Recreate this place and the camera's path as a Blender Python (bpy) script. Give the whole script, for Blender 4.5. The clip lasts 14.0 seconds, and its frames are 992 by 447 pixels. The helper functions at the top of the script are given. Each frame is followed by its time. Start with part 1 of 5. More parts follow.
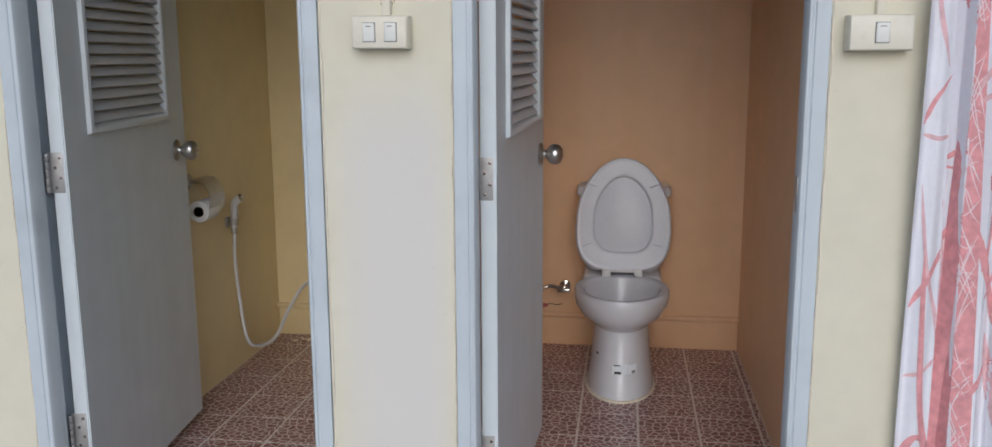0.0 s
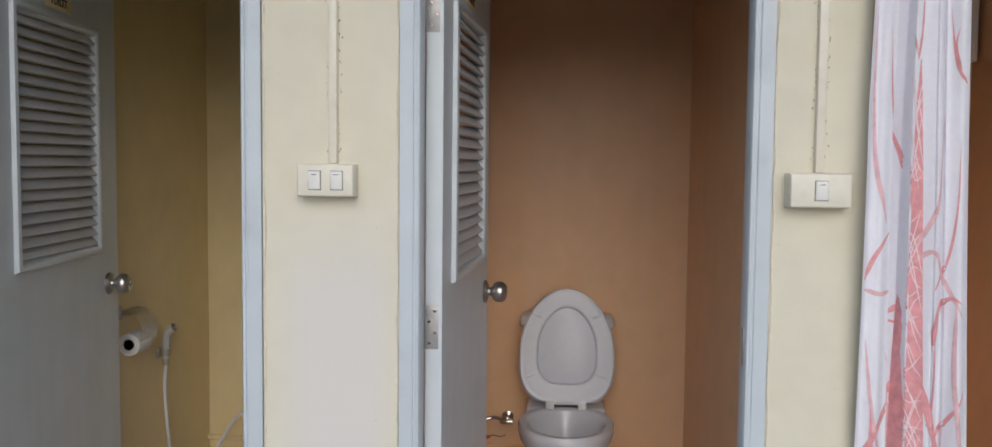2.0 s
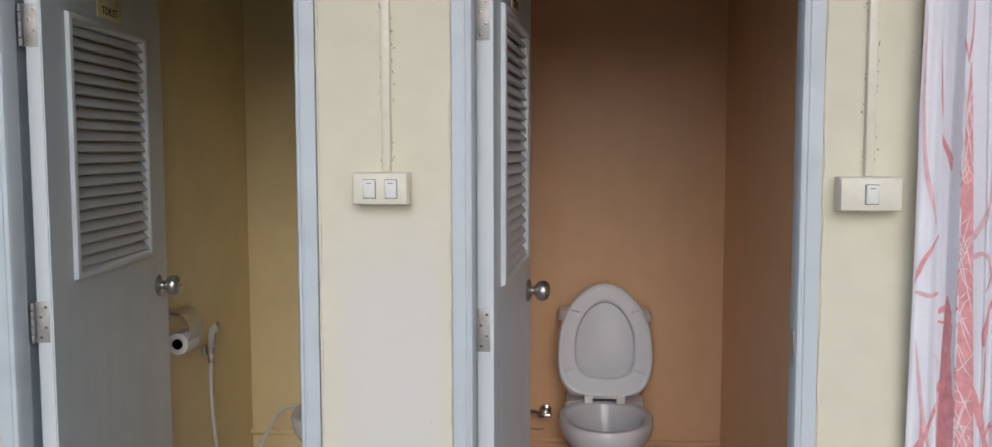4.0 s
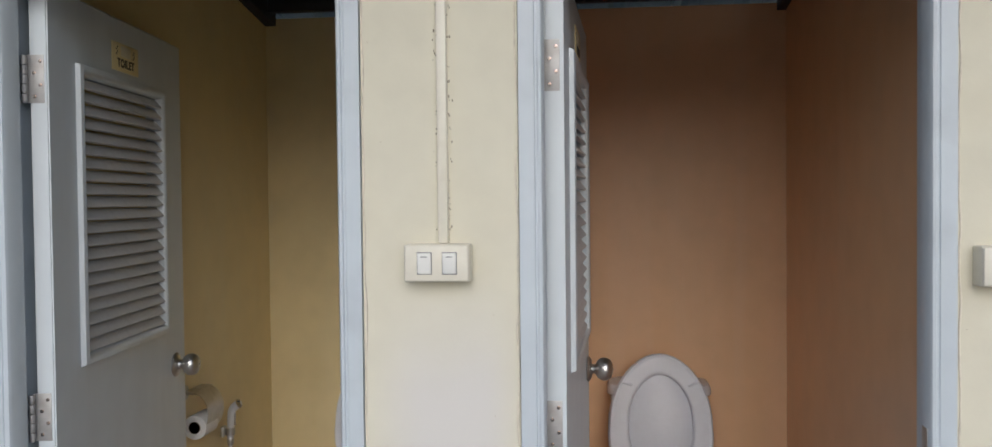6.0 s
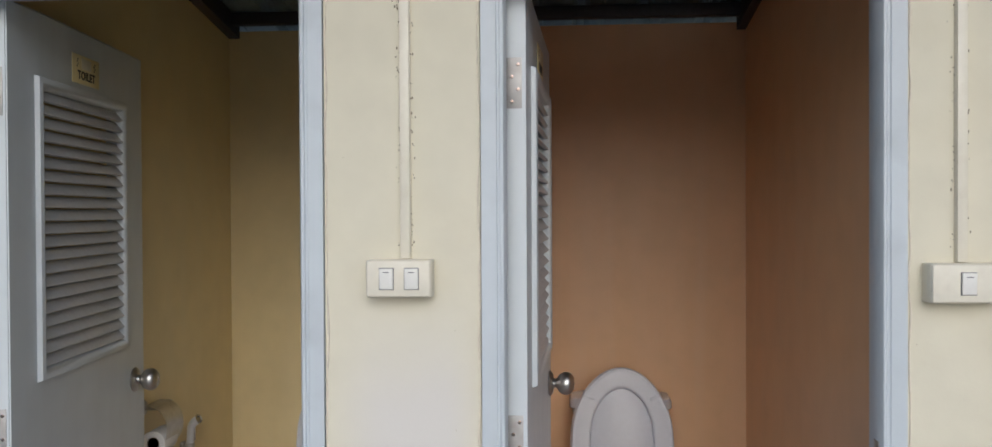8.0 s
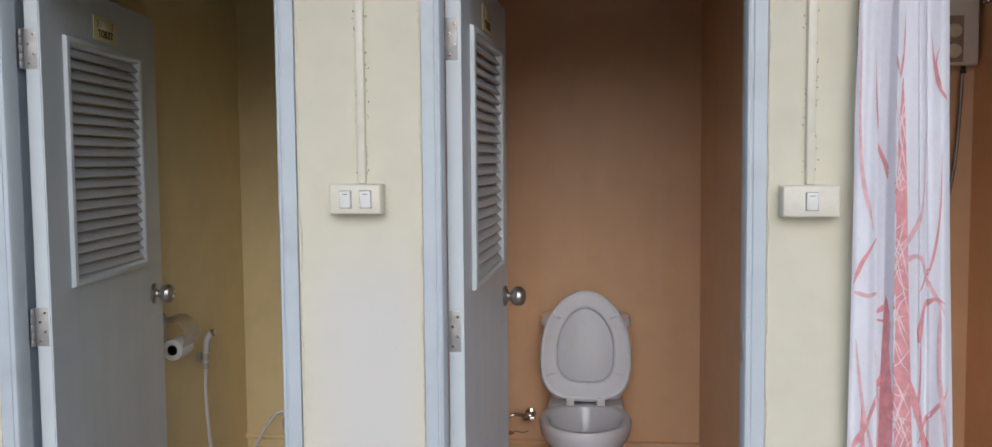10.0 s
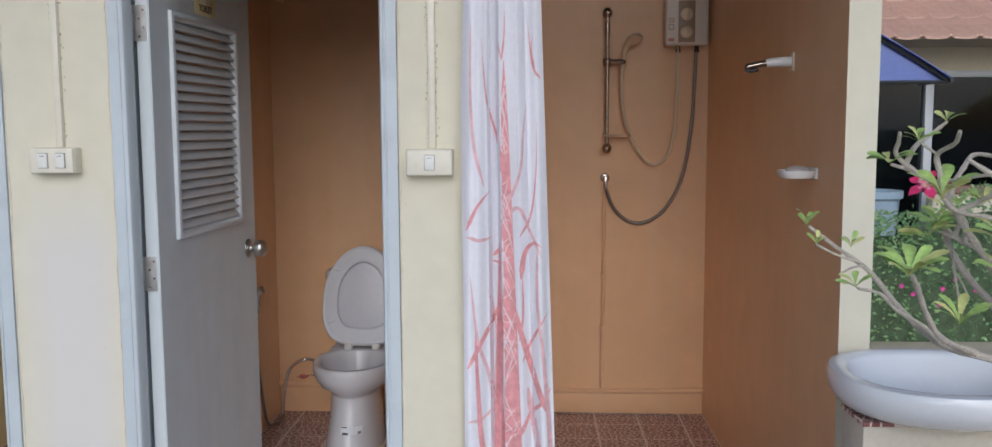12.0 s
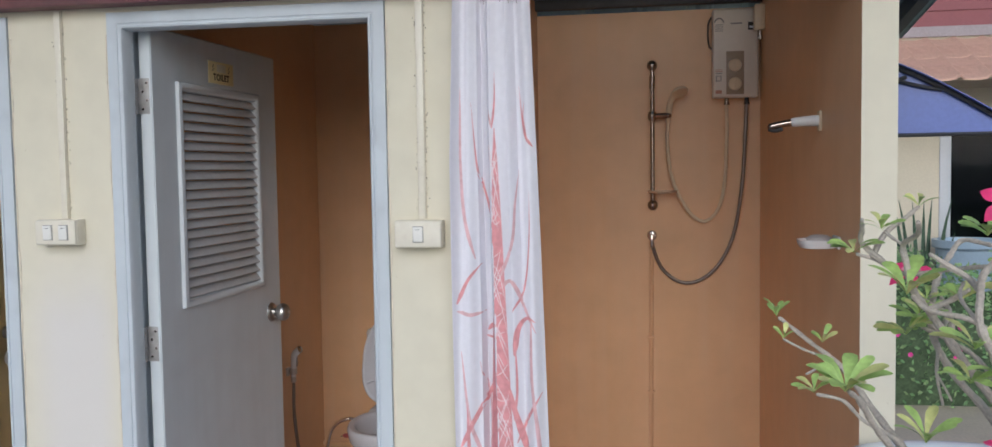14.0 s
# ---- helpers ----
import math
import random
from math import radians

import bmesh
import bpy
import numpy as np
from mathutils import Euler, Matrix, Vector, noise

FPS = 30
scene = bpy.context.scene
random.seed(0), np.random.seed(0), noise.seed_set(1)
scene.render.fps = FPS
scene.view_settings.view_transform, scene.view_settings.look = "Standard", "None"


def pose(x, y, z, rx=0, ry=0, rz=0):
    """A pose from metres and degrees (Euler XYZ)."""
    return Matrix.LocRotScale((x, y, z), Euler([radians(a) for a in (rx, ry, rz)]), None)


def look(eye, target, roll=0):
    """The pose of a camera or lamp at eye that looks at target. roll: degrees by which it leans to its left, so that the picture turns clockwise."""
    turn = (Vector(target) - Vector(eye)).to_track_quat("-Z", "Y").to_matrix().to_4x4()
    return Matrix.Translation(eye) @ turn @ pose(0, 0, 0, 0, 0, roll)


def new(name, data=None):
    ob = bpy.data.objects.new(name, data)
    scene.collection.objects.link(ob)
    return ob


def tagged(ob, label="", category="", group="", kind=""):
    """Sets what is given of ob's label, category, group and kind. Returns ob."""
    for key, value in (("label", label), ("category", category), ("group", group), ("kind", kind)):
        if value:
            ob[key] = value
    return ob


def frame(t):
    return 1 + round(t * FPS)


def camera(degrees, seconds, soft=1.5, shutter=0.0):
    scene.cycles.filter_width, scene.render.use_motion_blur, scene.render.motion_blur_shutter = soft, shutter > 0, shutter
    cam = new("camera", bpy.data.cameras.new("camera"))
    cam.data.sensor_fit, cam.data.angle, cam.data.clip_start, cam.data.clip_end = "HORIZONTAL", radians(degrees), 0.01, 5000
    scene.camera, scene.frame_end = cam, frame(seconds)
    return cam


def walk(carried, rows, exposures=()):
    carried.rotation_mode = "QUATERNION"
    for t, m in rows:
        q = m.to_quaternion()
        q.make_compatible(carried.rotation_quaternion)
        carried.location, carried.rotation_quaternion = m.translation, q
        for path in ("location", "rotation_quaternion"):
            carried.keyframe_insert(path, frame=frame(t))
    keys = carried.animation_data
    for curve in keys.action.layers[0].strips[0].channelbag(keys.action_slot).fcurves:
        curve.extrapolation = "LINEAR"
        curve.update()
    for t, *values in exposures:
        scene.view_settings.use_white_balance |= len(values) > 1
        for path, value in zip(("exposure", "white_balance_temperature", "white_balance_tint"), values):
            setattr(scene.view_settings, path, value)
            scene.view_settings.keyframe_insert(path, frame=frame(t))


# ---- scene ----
cam = camera(56.8, 14.0)
PATH = [
    (0, (-0.032, -0.044, 1.208), (-0.307, 1.904, 0.847), -0.3),
    (0.5, (-0.064, -0.002, 1.169), (-0.271, 1.951, 0.787), 0.1),
    (1, (-0.073, -0.009, 1.261), (-0.262, 1.97, 1.05), 0.4),
    (1.5, (-0.065, 0.003, 1.281), (-0.238, 1.989, 1.116), 0.5),
    (2, (-0.052, -0.004, 1.302), (-0.2, 1.986, 1.17), 0.6),
    (2.2, (-0.048, -0.024, 1.328), (-0.187, 1.97, 1.248), 0.8),
    (4.3, (-0.163, -0.041, 1.361), (-0.359, 1.942, 1.192), -0.2),
    (4.5, (-0.208, -0.004, 1.377), (-0.404, 1.982, 1.235), -0.2),
    (5, (-0.251, 0.124, 1.371), (-0.452, 2.112, 1.281), -0.2),
    (5.5, (-0.265, 0.213, 1.355), (-0.474, 2.2, 1.277), -0.4),
    (6, (-0.274, 0.241, 1.381), (-0.488, 2.229, 1.329), -0.6),
    (6.5, (-0.272, 0.256, 1.401), (-0.48, 2.245, 1.386), -0.7),
    (7, (-0.272, 0.265, 1.394), (-0.46, 2.256, 1.386), -0.6),
    (9.5, (-0.18, -0.026, 1.381), (-0.28, 1.969, 1.285), -0.2),
    (10, (-0.02, -0.178, 1.351), (-0.22, 1.807, 1.213), -0.5),
    (10.5, (0.165, -0.362, 1.335), (-0.045, 1.615, 1.119), -0.8),
    (11, (0.366, -0.511, 1.359), (0.247, 1.467, 1.09), -0.6),
    (11.5, (0.623, -0.56, 1.31), (0.534, 1.417, 1.022), -0.5),
    (12, (0.778, -0.551, 1.343), (0.696, 1.437, 1.137), -0.3),
    (12.5, (0.885, -0.401, 1.385), (0.805, 1.596, 1.297), -0.5),
    (13, (1.046, -0.431, 1.399), (0.942, 1.564, 1.31), -0.5),
    (13.5, (1.089, -0.395, 1.417), (0.904, 1.595, 1.341), -0.7),
    (14, (1.088, -0.409, 1.42), (0.77, 1.562, 1.303), -0.9),
]
walk(cam, [(t, look(eye, target, roll)) for t, eye, target, roll in PATH],
     [(0.0, -0.65, 5250, 10), (2.2, -0.62, 5400, 10), (4.5, -0.63, 5400, 10), (7.0, -0.57, 5400, 10), (9.5, -0.59, 5300, 10), (11.5, -0.61, 5200, 10), (14.0, -0.54, 5250, 10)])

# ---- world, sun and exposure ----
world = bpy.data.worlds.new("overcast_sky")
scene.world = world
world.use_nodes = True
sky = world.node_tree.nodes.new("ShaderNodeTexSky")
sky.sky_type, sky.sun_disc = "NISHITA", False
sky.sun_elevation, sky.sun_rotation = radians(25), radians(174)
sky.air_density, sky.dust_density, sky.ozone_density = 1.0, 4.0, 1.0
back = world.node_tree.nodes["Background"]
back.inputs["Strength"].default_value = 0.14
world.node_tree.links.new(sky.outputs["Color"], back.inputs["Color"])
lamp = bpy.data.lights.new("sun", "SUN")
lamp.energy, lamp.angle, lamp.color = 1.2, radians(60), (1.0, 0.985, 0.97)
sun = new("sun", lamp)
sun.matrix_world = look((0.8, -6, 4.2), (0, 2, 0.5))

# ---- materials ----
def mat(name, color, rough=0.6, metal=0.0, vary=0.12, scale=3.0, fine=60.0, bump=0.0, bump_scale=120.0, dirt=None, dirt_amount=0.0, dirt_scale=5.0, spec=0.5, rand=0.0, sheen=0.0, coat=0.0):
    """Base colour with variation at two scales, optional dirt, fine relief."""
    m = bpy.data.materials.new(name)
    m.use_nodes = True
    nt = m.node_tree
    N, L = nt.nodes.new, nt.links.new
    b = nt.nodes["Principled BSDF"]
    b.inputs["Roughness"].default_value, b.inputs["Metallic"].default_value = rough, metal
    b.inputs["Specular IOR Level"].default_value = spec
    b.inputs["Coat Weight"].default_value = coat
    tc = N("ShaderNodeTexCoord")

    def noise_at(s, detail=4.0):
        n = N("ShaderNodeTexNoise")
        n.inputs["Scale"].default_value, n.inputs["Detail"].default_value = s, detail
        L(tc.outputs["Object"], n.inputs["Vector"])
        return n
    big, small = noise_at(scale), noise_at(fine, 2.0)
    add = N("ShaderNodeMath")
    add.operation = "ADD"
    L(big.outputs["Fac"], add.inputs[0]), L(small.outputs["Fac"], add.inputs[1])
    mr = N("ShaderNodeMapRange")
    mr.inputs["From Min"].default_value, mr.inputs["From Max"].default_value = 0.6, 1.4
    mr.inputs["To Min"].default_value, mr.inputs["To Max"].default_value = 1 - vary, 1 + vary
    L(add.outputs[0], mr.inputs["Value"])
    hsv = N("ShaderNodeHueSaturation")
    hsv.inputs["Color"].default_value = (*color, 1)
    if rand:
        info, ad = N("ShaderNodeObjectInfo"), N("ShaderNodeMath")
        ad.operation = "MULTIPLY_ADD"
        L(info.outputs["Random"], ad.inputs[0])
        ad.inputs[1].default_value = rand
        L(mr.outputs[0], ad.inputs[2])
        L(ad.outputs[0], hsv.inputs["Value"])
    else:
        L(mr.outputs[0], hsv.inputs["Value"])
    last = hsv.outputs["Color"]
    if dirt:
        dn = noise_at(dirt_scale, 8.0)
        ramp = N("ShaderNodeValToRGB")
        ramp.color_ramp.elements[0].position, ramp.color_ramp.elements[1].position = 0.52, 0.72
        L(dn.outputs["Fac"], ramp.inputs["Fac"])
        mul = N("ShaderNodeMath")
        mul.operation = "MULTIPLY"
        L(ramp.outputs["Color"], mul.inputs[0])
        mul.inputs[1].default_value = dirt_amount
        mix = N("ShaderNodeMixRGB")
        L(mul.outputs[0], mix.inputs["Fac"]), L(last, mix.inputs["Color1"])
        mix.inputs["Color2"].default_value = (*dirt, 1)
        last = mix.outputs["Color"]
    L(last, b.inputs["Base Color"])
    if bump:
        bn, bp = noise_at(bump_scale, 5.0), N("ShaderNodeBump")
        bp.inputs["Strength"].default_value, bp.inputs["Distance"].default_value = bump, 0.004
        L(bn.outputs["Fac"], bp.inputs["Height"]), L(bp.outputs["Normal"], b.inputs["Normal"])
    return m


def facade_paint():
    """Cream masonry paint with a paler, chalky patch rolled on under the double switch, and specks of mould."""
    m = mat("cream_paint", (0.70, 0.66, 0.52), 0.75, vary=0.05, scale=2.0, fine=14, bump=0.08, bump_scale=80, dirt=(0.55, 0.47, 0.30), dirt_amount=0.16, dirt_scale=4)
    nt = m.node_tree
    N, L = nt.nodes.new, nt.links.new
    b = nt.nodes["Principled BSDF"]
    src = b.inputs["Base Color"].links[0].from_socket
    tc, sep = N("ShaderNodeTexCoord"), N("ShaderNodeSeparateXYZ")
    wob = N("ShaderNodeTexNoise")
    wob.inputs["Scale"].default_value = 5.0
    L(tc.outputs["Object"], sep.inputs[0]), L(tc.outputs["Object"], wob.inputs["Vector"])

    def band(sock, a, c):
        r = N("ShaderNodeMapRange")
        r.interpolation_type = "SMOOTHSTEP"
        r.inputs["From Min"].default_value, r.inputs["From Max"].default_value = a, c
        L(sock, r.inputs["Value"])
        return r.outputs[0]

    def mul(p, q):
        k = N("ShaderNodeMath")
        k.operation = "MULTIPLY"
        L(p, k.inputs[0]), L(q, k.inputs[1])
        return k.outputs[0]
    shift = N("ShaderNodeMath")
    shift.operation = "MULTIPLY_ADD"
    L(wob.outputs["Fac"], shift.inputs[0])
    shift.inputs[1].default_value = 0.12
    L(sep.outputs["Z"], shift.inputs[2])
    inside = mul(band(shift.outputs[0], 1.32, 1.02), mul(band(sep.outputs["X"], -0.76, -0.60), band(sep.outputs["X"], -0.40, -0.50)))
    mix = N("ShaderNodeMixRGB")
    L(inside, mix.inputs["Fac"]), L(src, mix.inputs["Color1"])
    mix.inputs["Color2"].default_value = (0.69, 0.66, 0.61, 1)
    spot, cut = N("ShaderNodeTexVoronoi"), N("ShaderNodeMath")
    spot.inputs["Scale"].default_value = 22.0
    L(tc.outputs["Object"], spot.inputs["Vector"])
    cut.operation = "LESS_THAN"
    L(spot.outputs["Distance"], cut.inputs[0])
    cut.inputs[1].default_value = 0.022
    mix2 = N("ShaderNodeMixRGB")
    L(cut.outputs[0], mix2.inputs["Fac"]), L(mix.outputs[0], mix2.inputs["Color1"])
    mix2.inputs["Color2"].default_value = (0.42, 0.35, 0.24, 1)
    L(mix2.outputs[0], b.inputs["Base Color"])
    return m


def tile_glaze():
    """Glazed floor tile printed with small red-brown paving stones between pale joints."""
    m = mat("tile_glaze", (0.3, 0.1, 0.08), 0.32, coat=0.1)
    nt = m.node_tree
    N, L = nt.nodes.new, nt.links.new
    b = nt.nodes["Principled BSDF"]
    geo, info, addv = N("ShaderNodeTexCoord"), N("ShaderNodeObjectInfo"), N("ShaderNodeVectorMath")
    L(geo.outputs["Object"], addv.inputs[0])
    sc = N("ShaderNodeVectorMath")
    sc.operation = "SCALE"
    L(info.outputs["Location"], sc.inputs[0])
    sc.inputs["Scale"].default_value = 3.7
    L(sc.outputs[0], addv.inputs[1])
    warp = N("ShaderNodeTexNoise")
    warp.inputs["Scale"].default_value = 18
    L(addv.outputs[0], warp.inputs["Vector"])
    wmix = N("ShaderNodeMixRGB")
    wmix.blend_type = "ADD"
    wmix.inputs["Fac"].default_value = 0.02
    L(addv.outputs[0], wmix.inputs["Color1"]), L(warp.outputs["Color"], wmix.inputs["Color2"])
    edge, cell = N("ShaderNodeTexVoronoi"), N("ShaderNodeTexVoronoi")
    edge.feature = "DISTANCE_TO_EDGE"
    for v in (edge, cell):
        v.voronoi_dimensions = "2D"
        v.inputs["Scale"].default_value = 37
        L(wmix.outputs[0], v.inputs["Vector"])
    ramp = N("ShaderNodeValToRGB")
    ramp.color_ramp.elements[0].position, ramp.color_ramp.elements[1].position = 0.065, 0.105
    L(edge.outputs["Distance"], ramp.inputs["Fac"])
    hue = N("ShaderNodeValToRGB")
    hue.color_ramp.elements[0].color, hue.color_ramp.elements[1].color = (0.21, 0.070, 0.060, 1), (0.40, 0.19, 0.17, 1)
    L(cell.outputs["Color"], hue.inputs["Fac"])
    grain = N("ShaderNodeTexNoise")
    grain.inputs["Scale"].default_value = 140
    L(addv.outputs[0], grain.inputs["Vector"])
    dark = N("ShaderNodeMixRGB")
    dark.blend_type, dark.inputs["Fac"].default_value = "MULTIPLY", 0.35
    L(hue.outputs[0], dark.inputs["Color1"]), L(grain.outputs["Color"], dark.inputs["Color2"])
    mix = N("ShaderNodeMixRGB")
    L(ramp.outputs[0], mix.inputs["Fac"])
    mix.inputs["Color1"].default_value = (0.72, 0.61, 0.56, 1)
    L(dark.outputs[0], mix.inputs["Color2"])
    L(mix.outputs[0], b.inputs["Base Color"])
    return m


def streaked(name, color, rough, tint, amount, sx=14, sz=0.8, vary=0.06, bump=0.07, dirt=0.08):
    """Wall paint with long faint vertical streaks and washed patches."""
    m = mat(name, color, rough, vary=vary, scale=1.6, fine=9, bump=bump, bump_scale=60, dirt=tuple(0.55 * c for c in color), dirt_amount=dirt, dirt_scale=7)
    nt = m.node_tree
    N, L = nt.nodes.new, nt.links.new
    b = nt.nodes["Principled BSDF"]
    src = b.inputs["Base Color"].links[0].from_socket
    tc, mp, n = N("ShaderNodeTexCoord"), N("ShaderNodeMapping"), N("ShaderNodeTexNoise")
    mp.inputs["Scale"].default_value = (sx, sx, sz)
    n.inputs["Scale"].default_value, n.inputs["Detail"].default_value = 1.0, 6
    L(tc.outputs["Object"], mp.inputs["Vector"]), L(mp.outputs[0], n.inputs["Vector"])
    r = N("ShaderNodeMapRange")
    r.inputs["From Min"].default_value, r.inputs["From Max"].default_value, r.inputs["To Max"].default_value = 0.42, 0.75, amount
    L(n.outputs["Fac"], r.inputs["Value"])
    mix = N("ShaderNodeMixRGB")
    L(r.outputs[0], mix.inputs["Fac"]), L(src, mix.inputs["Color1"])
    mix.inputs["Color2"].default_value = (*tint, 1)
    L(mix.outputs[0], b.inputs["Base Color"])
    return m


CREAM = facade_paint()
YELLOW = streaked("yellow_wall_paint", (0.79, 0.655, 0.36), 0.42, (0.79, 0.695, 0.455), 0.3)
TAN = streaked("tan_wall_paint", (0.775, 0.495, 0.272), 0.40, (0.775, 0.55, 0.375), 0.35)
FRAME = streaked("frame_paint", (0.55, 0.60, 0.635), 0.4, (0.52, 0.54, 0.57), 0.3, sx=40, sz=2, bump=0.1, dirt=0.3)
DOOR = streaked("door_paint", (0.65, 0.695, 0.72), 0.36, (0.58, 0.59, 0.60), 0.3, sx=20, sz=1.5, bump=0.08)
LOUVRE = mat("louvre_paint", (0.60, 0.60, 0.60), 0.4, vary=0.06, scale=8, dirt=(0.35, 0.33, 0.30), dirt_amount=0.2, dirt_scale=12)
STEEL = mat("brushed_steel", (0.55, 0.54, 0.52), 0.34, 1.0, vary=0.12, scale=20, dirt=(0.30, 0.27, 0.24), dirt_amount=0.35, dirt_scale=25)
HINGE = mat("dull_hinge_steel", (0.42, 0.41, 0.40), 0.5, 0.55, vary=0.15, scale=25, dirt=(0.25, 0.22, 0.19), dirt_amount=0.5, dirt_scale=30)
CHROME = mat("chrome", (0.62, 0.60, 0.58), 0.16, 1.0, vary=0.06, scale=15)
DARKCHROME = mat("spotted_chrome", (0.34, 0.29, 0.26), 0.25, 1.0, vary=0.2, scale=25, dirt=(0.16, 0.12, 0.10), dirt_amount=0.4, dirt_scale=30)
BASINWHITE = mat("basin_ceramic", (0.80, 0.82, 0.85), 0.16, vary=0.02, scale=4, coat=0.3, dirt=(0.6, 0.58, 0.52), dirt_amount=0.12)
CERAMIC = mat("white_ceramic", (0.64, 0.65, 0.69), 0.2, vary=0.02, scale=4, coat=0.1)
PLASTIC = mat("white_plastic", (0.70, 0.70, 0.70), 0.3, vary=0.03, scale=10)
SEATPLASTIC = mat("seat_plastic", (0.64, 0.66, 0.73), 0.32, vary=0.03, scale=10)
IVORY = mat("ivory_plastic", (0.74, 0.70, 0.58), 0.38, vary=0.04, scale=12, dirt=(0.48, 0.40, 0.27), dirt_amount=0.22, dirt_scale=18)
ROCKER = mat("rocker_plastic", (0.78, 0.77, 0.72), 0.3, vary=0.03)
CREAMPLASTIC = mat("cream_plastic", (0.72, 0.60, 0.42), 0.35, vary=0.05)
SHELL = mat("heater_shell", (0.72, 0.66, 0.58), 0.35, vary=0.03, dirt=(0.5, 0.42, 0.33), dirt_amount=0.15)
PANEL = mat("heater_panel", (0.33, 0.25, 0.17), 0.35, vary=0.08)
INK = mat("dark_ink", (0.03, 0.03, 0.03), 0.6, vary=0.1)
GREYINK = mat("grey_ink", (0.22, 0.21, 0.21), 0.6, vary=0.1)
REDINK = mat("red_ink", (0.50, 0.25, 0.18), 0.6, vary=0.1)
SIGN = mat("sign_yellow", (0.84, 0.73, 0.40), 0.35, vary=0.05)
PAPER = mat("tissue_paper", (0.80, 0.79, 0.77), 0.95, vary=0.04, bump=0.3, bump_scale=300)
LABEL = mat("paper_label", (0.74, 0.78, 0.83), 0.7, vary=0.03)
GREYHOSE = mat("steel_hose", (0.26, 0.23, 0.21), 0.4, 0.8, vary=0.15, scale=80)
RUBBER = mat("black_rubber", (0.03, 0.03, 0.032), 0.5, vary=0.2)
FABRIC = mat("curtain_fabric", (0.76, 0.75, 0.80), 0.85, vary=0.04, scale=3, bump=0.15, bump_scale=500)
PRINT = mat("coral_print", (0.68, 0.32, 0.33), 0.85, vary=0.16, scale=30)
PRINT2 = mat("faded_coral_print", (0.70, 0.46, 0.48), 0.85, vary=0.16, scale=30)
SCRIBBLE = mat("white_print", (0.80, 0.70, 0.72), 0.85, vary=0.05)
GLAZE = tile_glaze()
GROUT = mat("grout", (0.74, 0.66, 0.60), 0.85, vary=0.12, scale=12, bump=0.3)
METALROOF = mat("zinc_underside", (0.22, 0.30, 0.31), 0.45, 0.3, vary=0.25, scale=6, dirt=(0.05, 0.06, 0.06), dirt_amount=0.5)
DARKSTEEL = mat("painted_steel", (0.035, 0.038, 0.045), 0.5, vary=0.25, scale=10)
MAROON = mat("maroon_paint", (0.17, 0.07, 0.07), 0.5, vary=0.18, scale=6, dirt=(0.08, 0.06, 0.06), dirt_amount=0.5)
SEALANT = mat("paint_bead", (0.70, 0.64, 0.52), 0.7, vary=0.15, scale=40, bump=0.4)
CONCRETE = mat("concrete", (0.40, 0.38, 0.34), 0.9, vary=0.18, scale=1.2, bump=0.5, bump_scale=60, dirt=(0.2, 0.18, 0.15), dirt_amount=0.4, dirt_scale=2)
PLASTER = mat("pale_render", (0.62, 0.57, 0.47), 0.8, vary=0.08, scale=2, bump=0.3, dirt=(0.4, 0.35, 0.27), dirt_amount=0.25)

# ---- building helpers ----
def part(name, bm, material, parent=None, label="", smooth=True):
    """Links a bmesh as one mesh object under a thing or a part."""
    me = bpy.data.meshes.new(name)
    bmesh.ops.recalc_face_normals(bm, faces=bm.faces)
    bm.to_mesh(me)
    bm.free()
    for q in (material if isinstance(material, (list, tuple)) else [material]):
        me.materials.append(q)
    if smooth:
        me.shade_smooth()
        me.set_sharp_from_angle(angle=radians(38))
    ob = new(name, me)
    if parent:
        ob.parent = parent
    return tagged(ob, label=label)


def share(name, me, parent, loc=(0, 0, 0), rot=None):
    """Another object on the mesh of a piece already made."""
    ob = new(name, me)
    ob.parent, ob.location = parent, loc
    if rot:
        ob.rotation_euler = rot
    return ob


def thing(name, m, label, category, group="", kind=""):
    ob = new(name)
    ob.empty_display_size = 0.05
    ob.matrix_world = m
    return tagged(ob, label, category, group, kind)


def box(x0, x1, y0, y1, z0, z1, bev=0.0, seg=2, bm=None):
    bm = bm or bmesh.new()
    b2 = bmesh.new()
    vs = bmesh.ops.create_cube(b2, size=1)["verts"]
    for v in vs:
        v.co = Vector(((x0 + x1) / 2 + v.co.x * (x1 - x0), (y0 + y1) / 2 + v.co.y * (y1 - y0), (z0 + z1) / 2 + v.co.z * (z1 - z0)))
    if bev:
        bmesh.ops.bevel(b2, geom=b2.edges[:], offset=bev, segments=seg, profile=0.5, affect="EDGES")
    tmp = bpy.data.meshes.new("tmp")
    b2.to_mesh(tmp)
    b2.free()
    bm.from_mesh(tmp)
    bpy.data.meshes.remove(tmp)
    return bm


def rings(sections, bm=None, close=True, caps=True):
    """Skins closed rings of equal length, in order."""
    bm = bm or bmesh.new()
    rs = [[bm.verts.new(p) for p in s] for s in sections]
    n = len(rs[0])
    for a, c in zip(rs, rs[1:]):
        for i in range(n if close else n - 1):
            j = (i + 1) % n
            bm.faces.new((a[i], a[j], c[j], c[i]))
    if caps and close:
        bm.faces.new(rs[0][::-1])
        bm.faces.new(rs[-1])
    return bm


def lathe(profile, n=24, m=None, bm=None):
    """Turns a profile of (radius, height) round z; m places it."""
    m = m or Matrix()
    return rings([[m @ Vector((r * math.cos(2 * math.pi * i / n), r * math.sin(2 * math.pi * i / n), h)) for i in range(n)] for r, h in profile], bm)


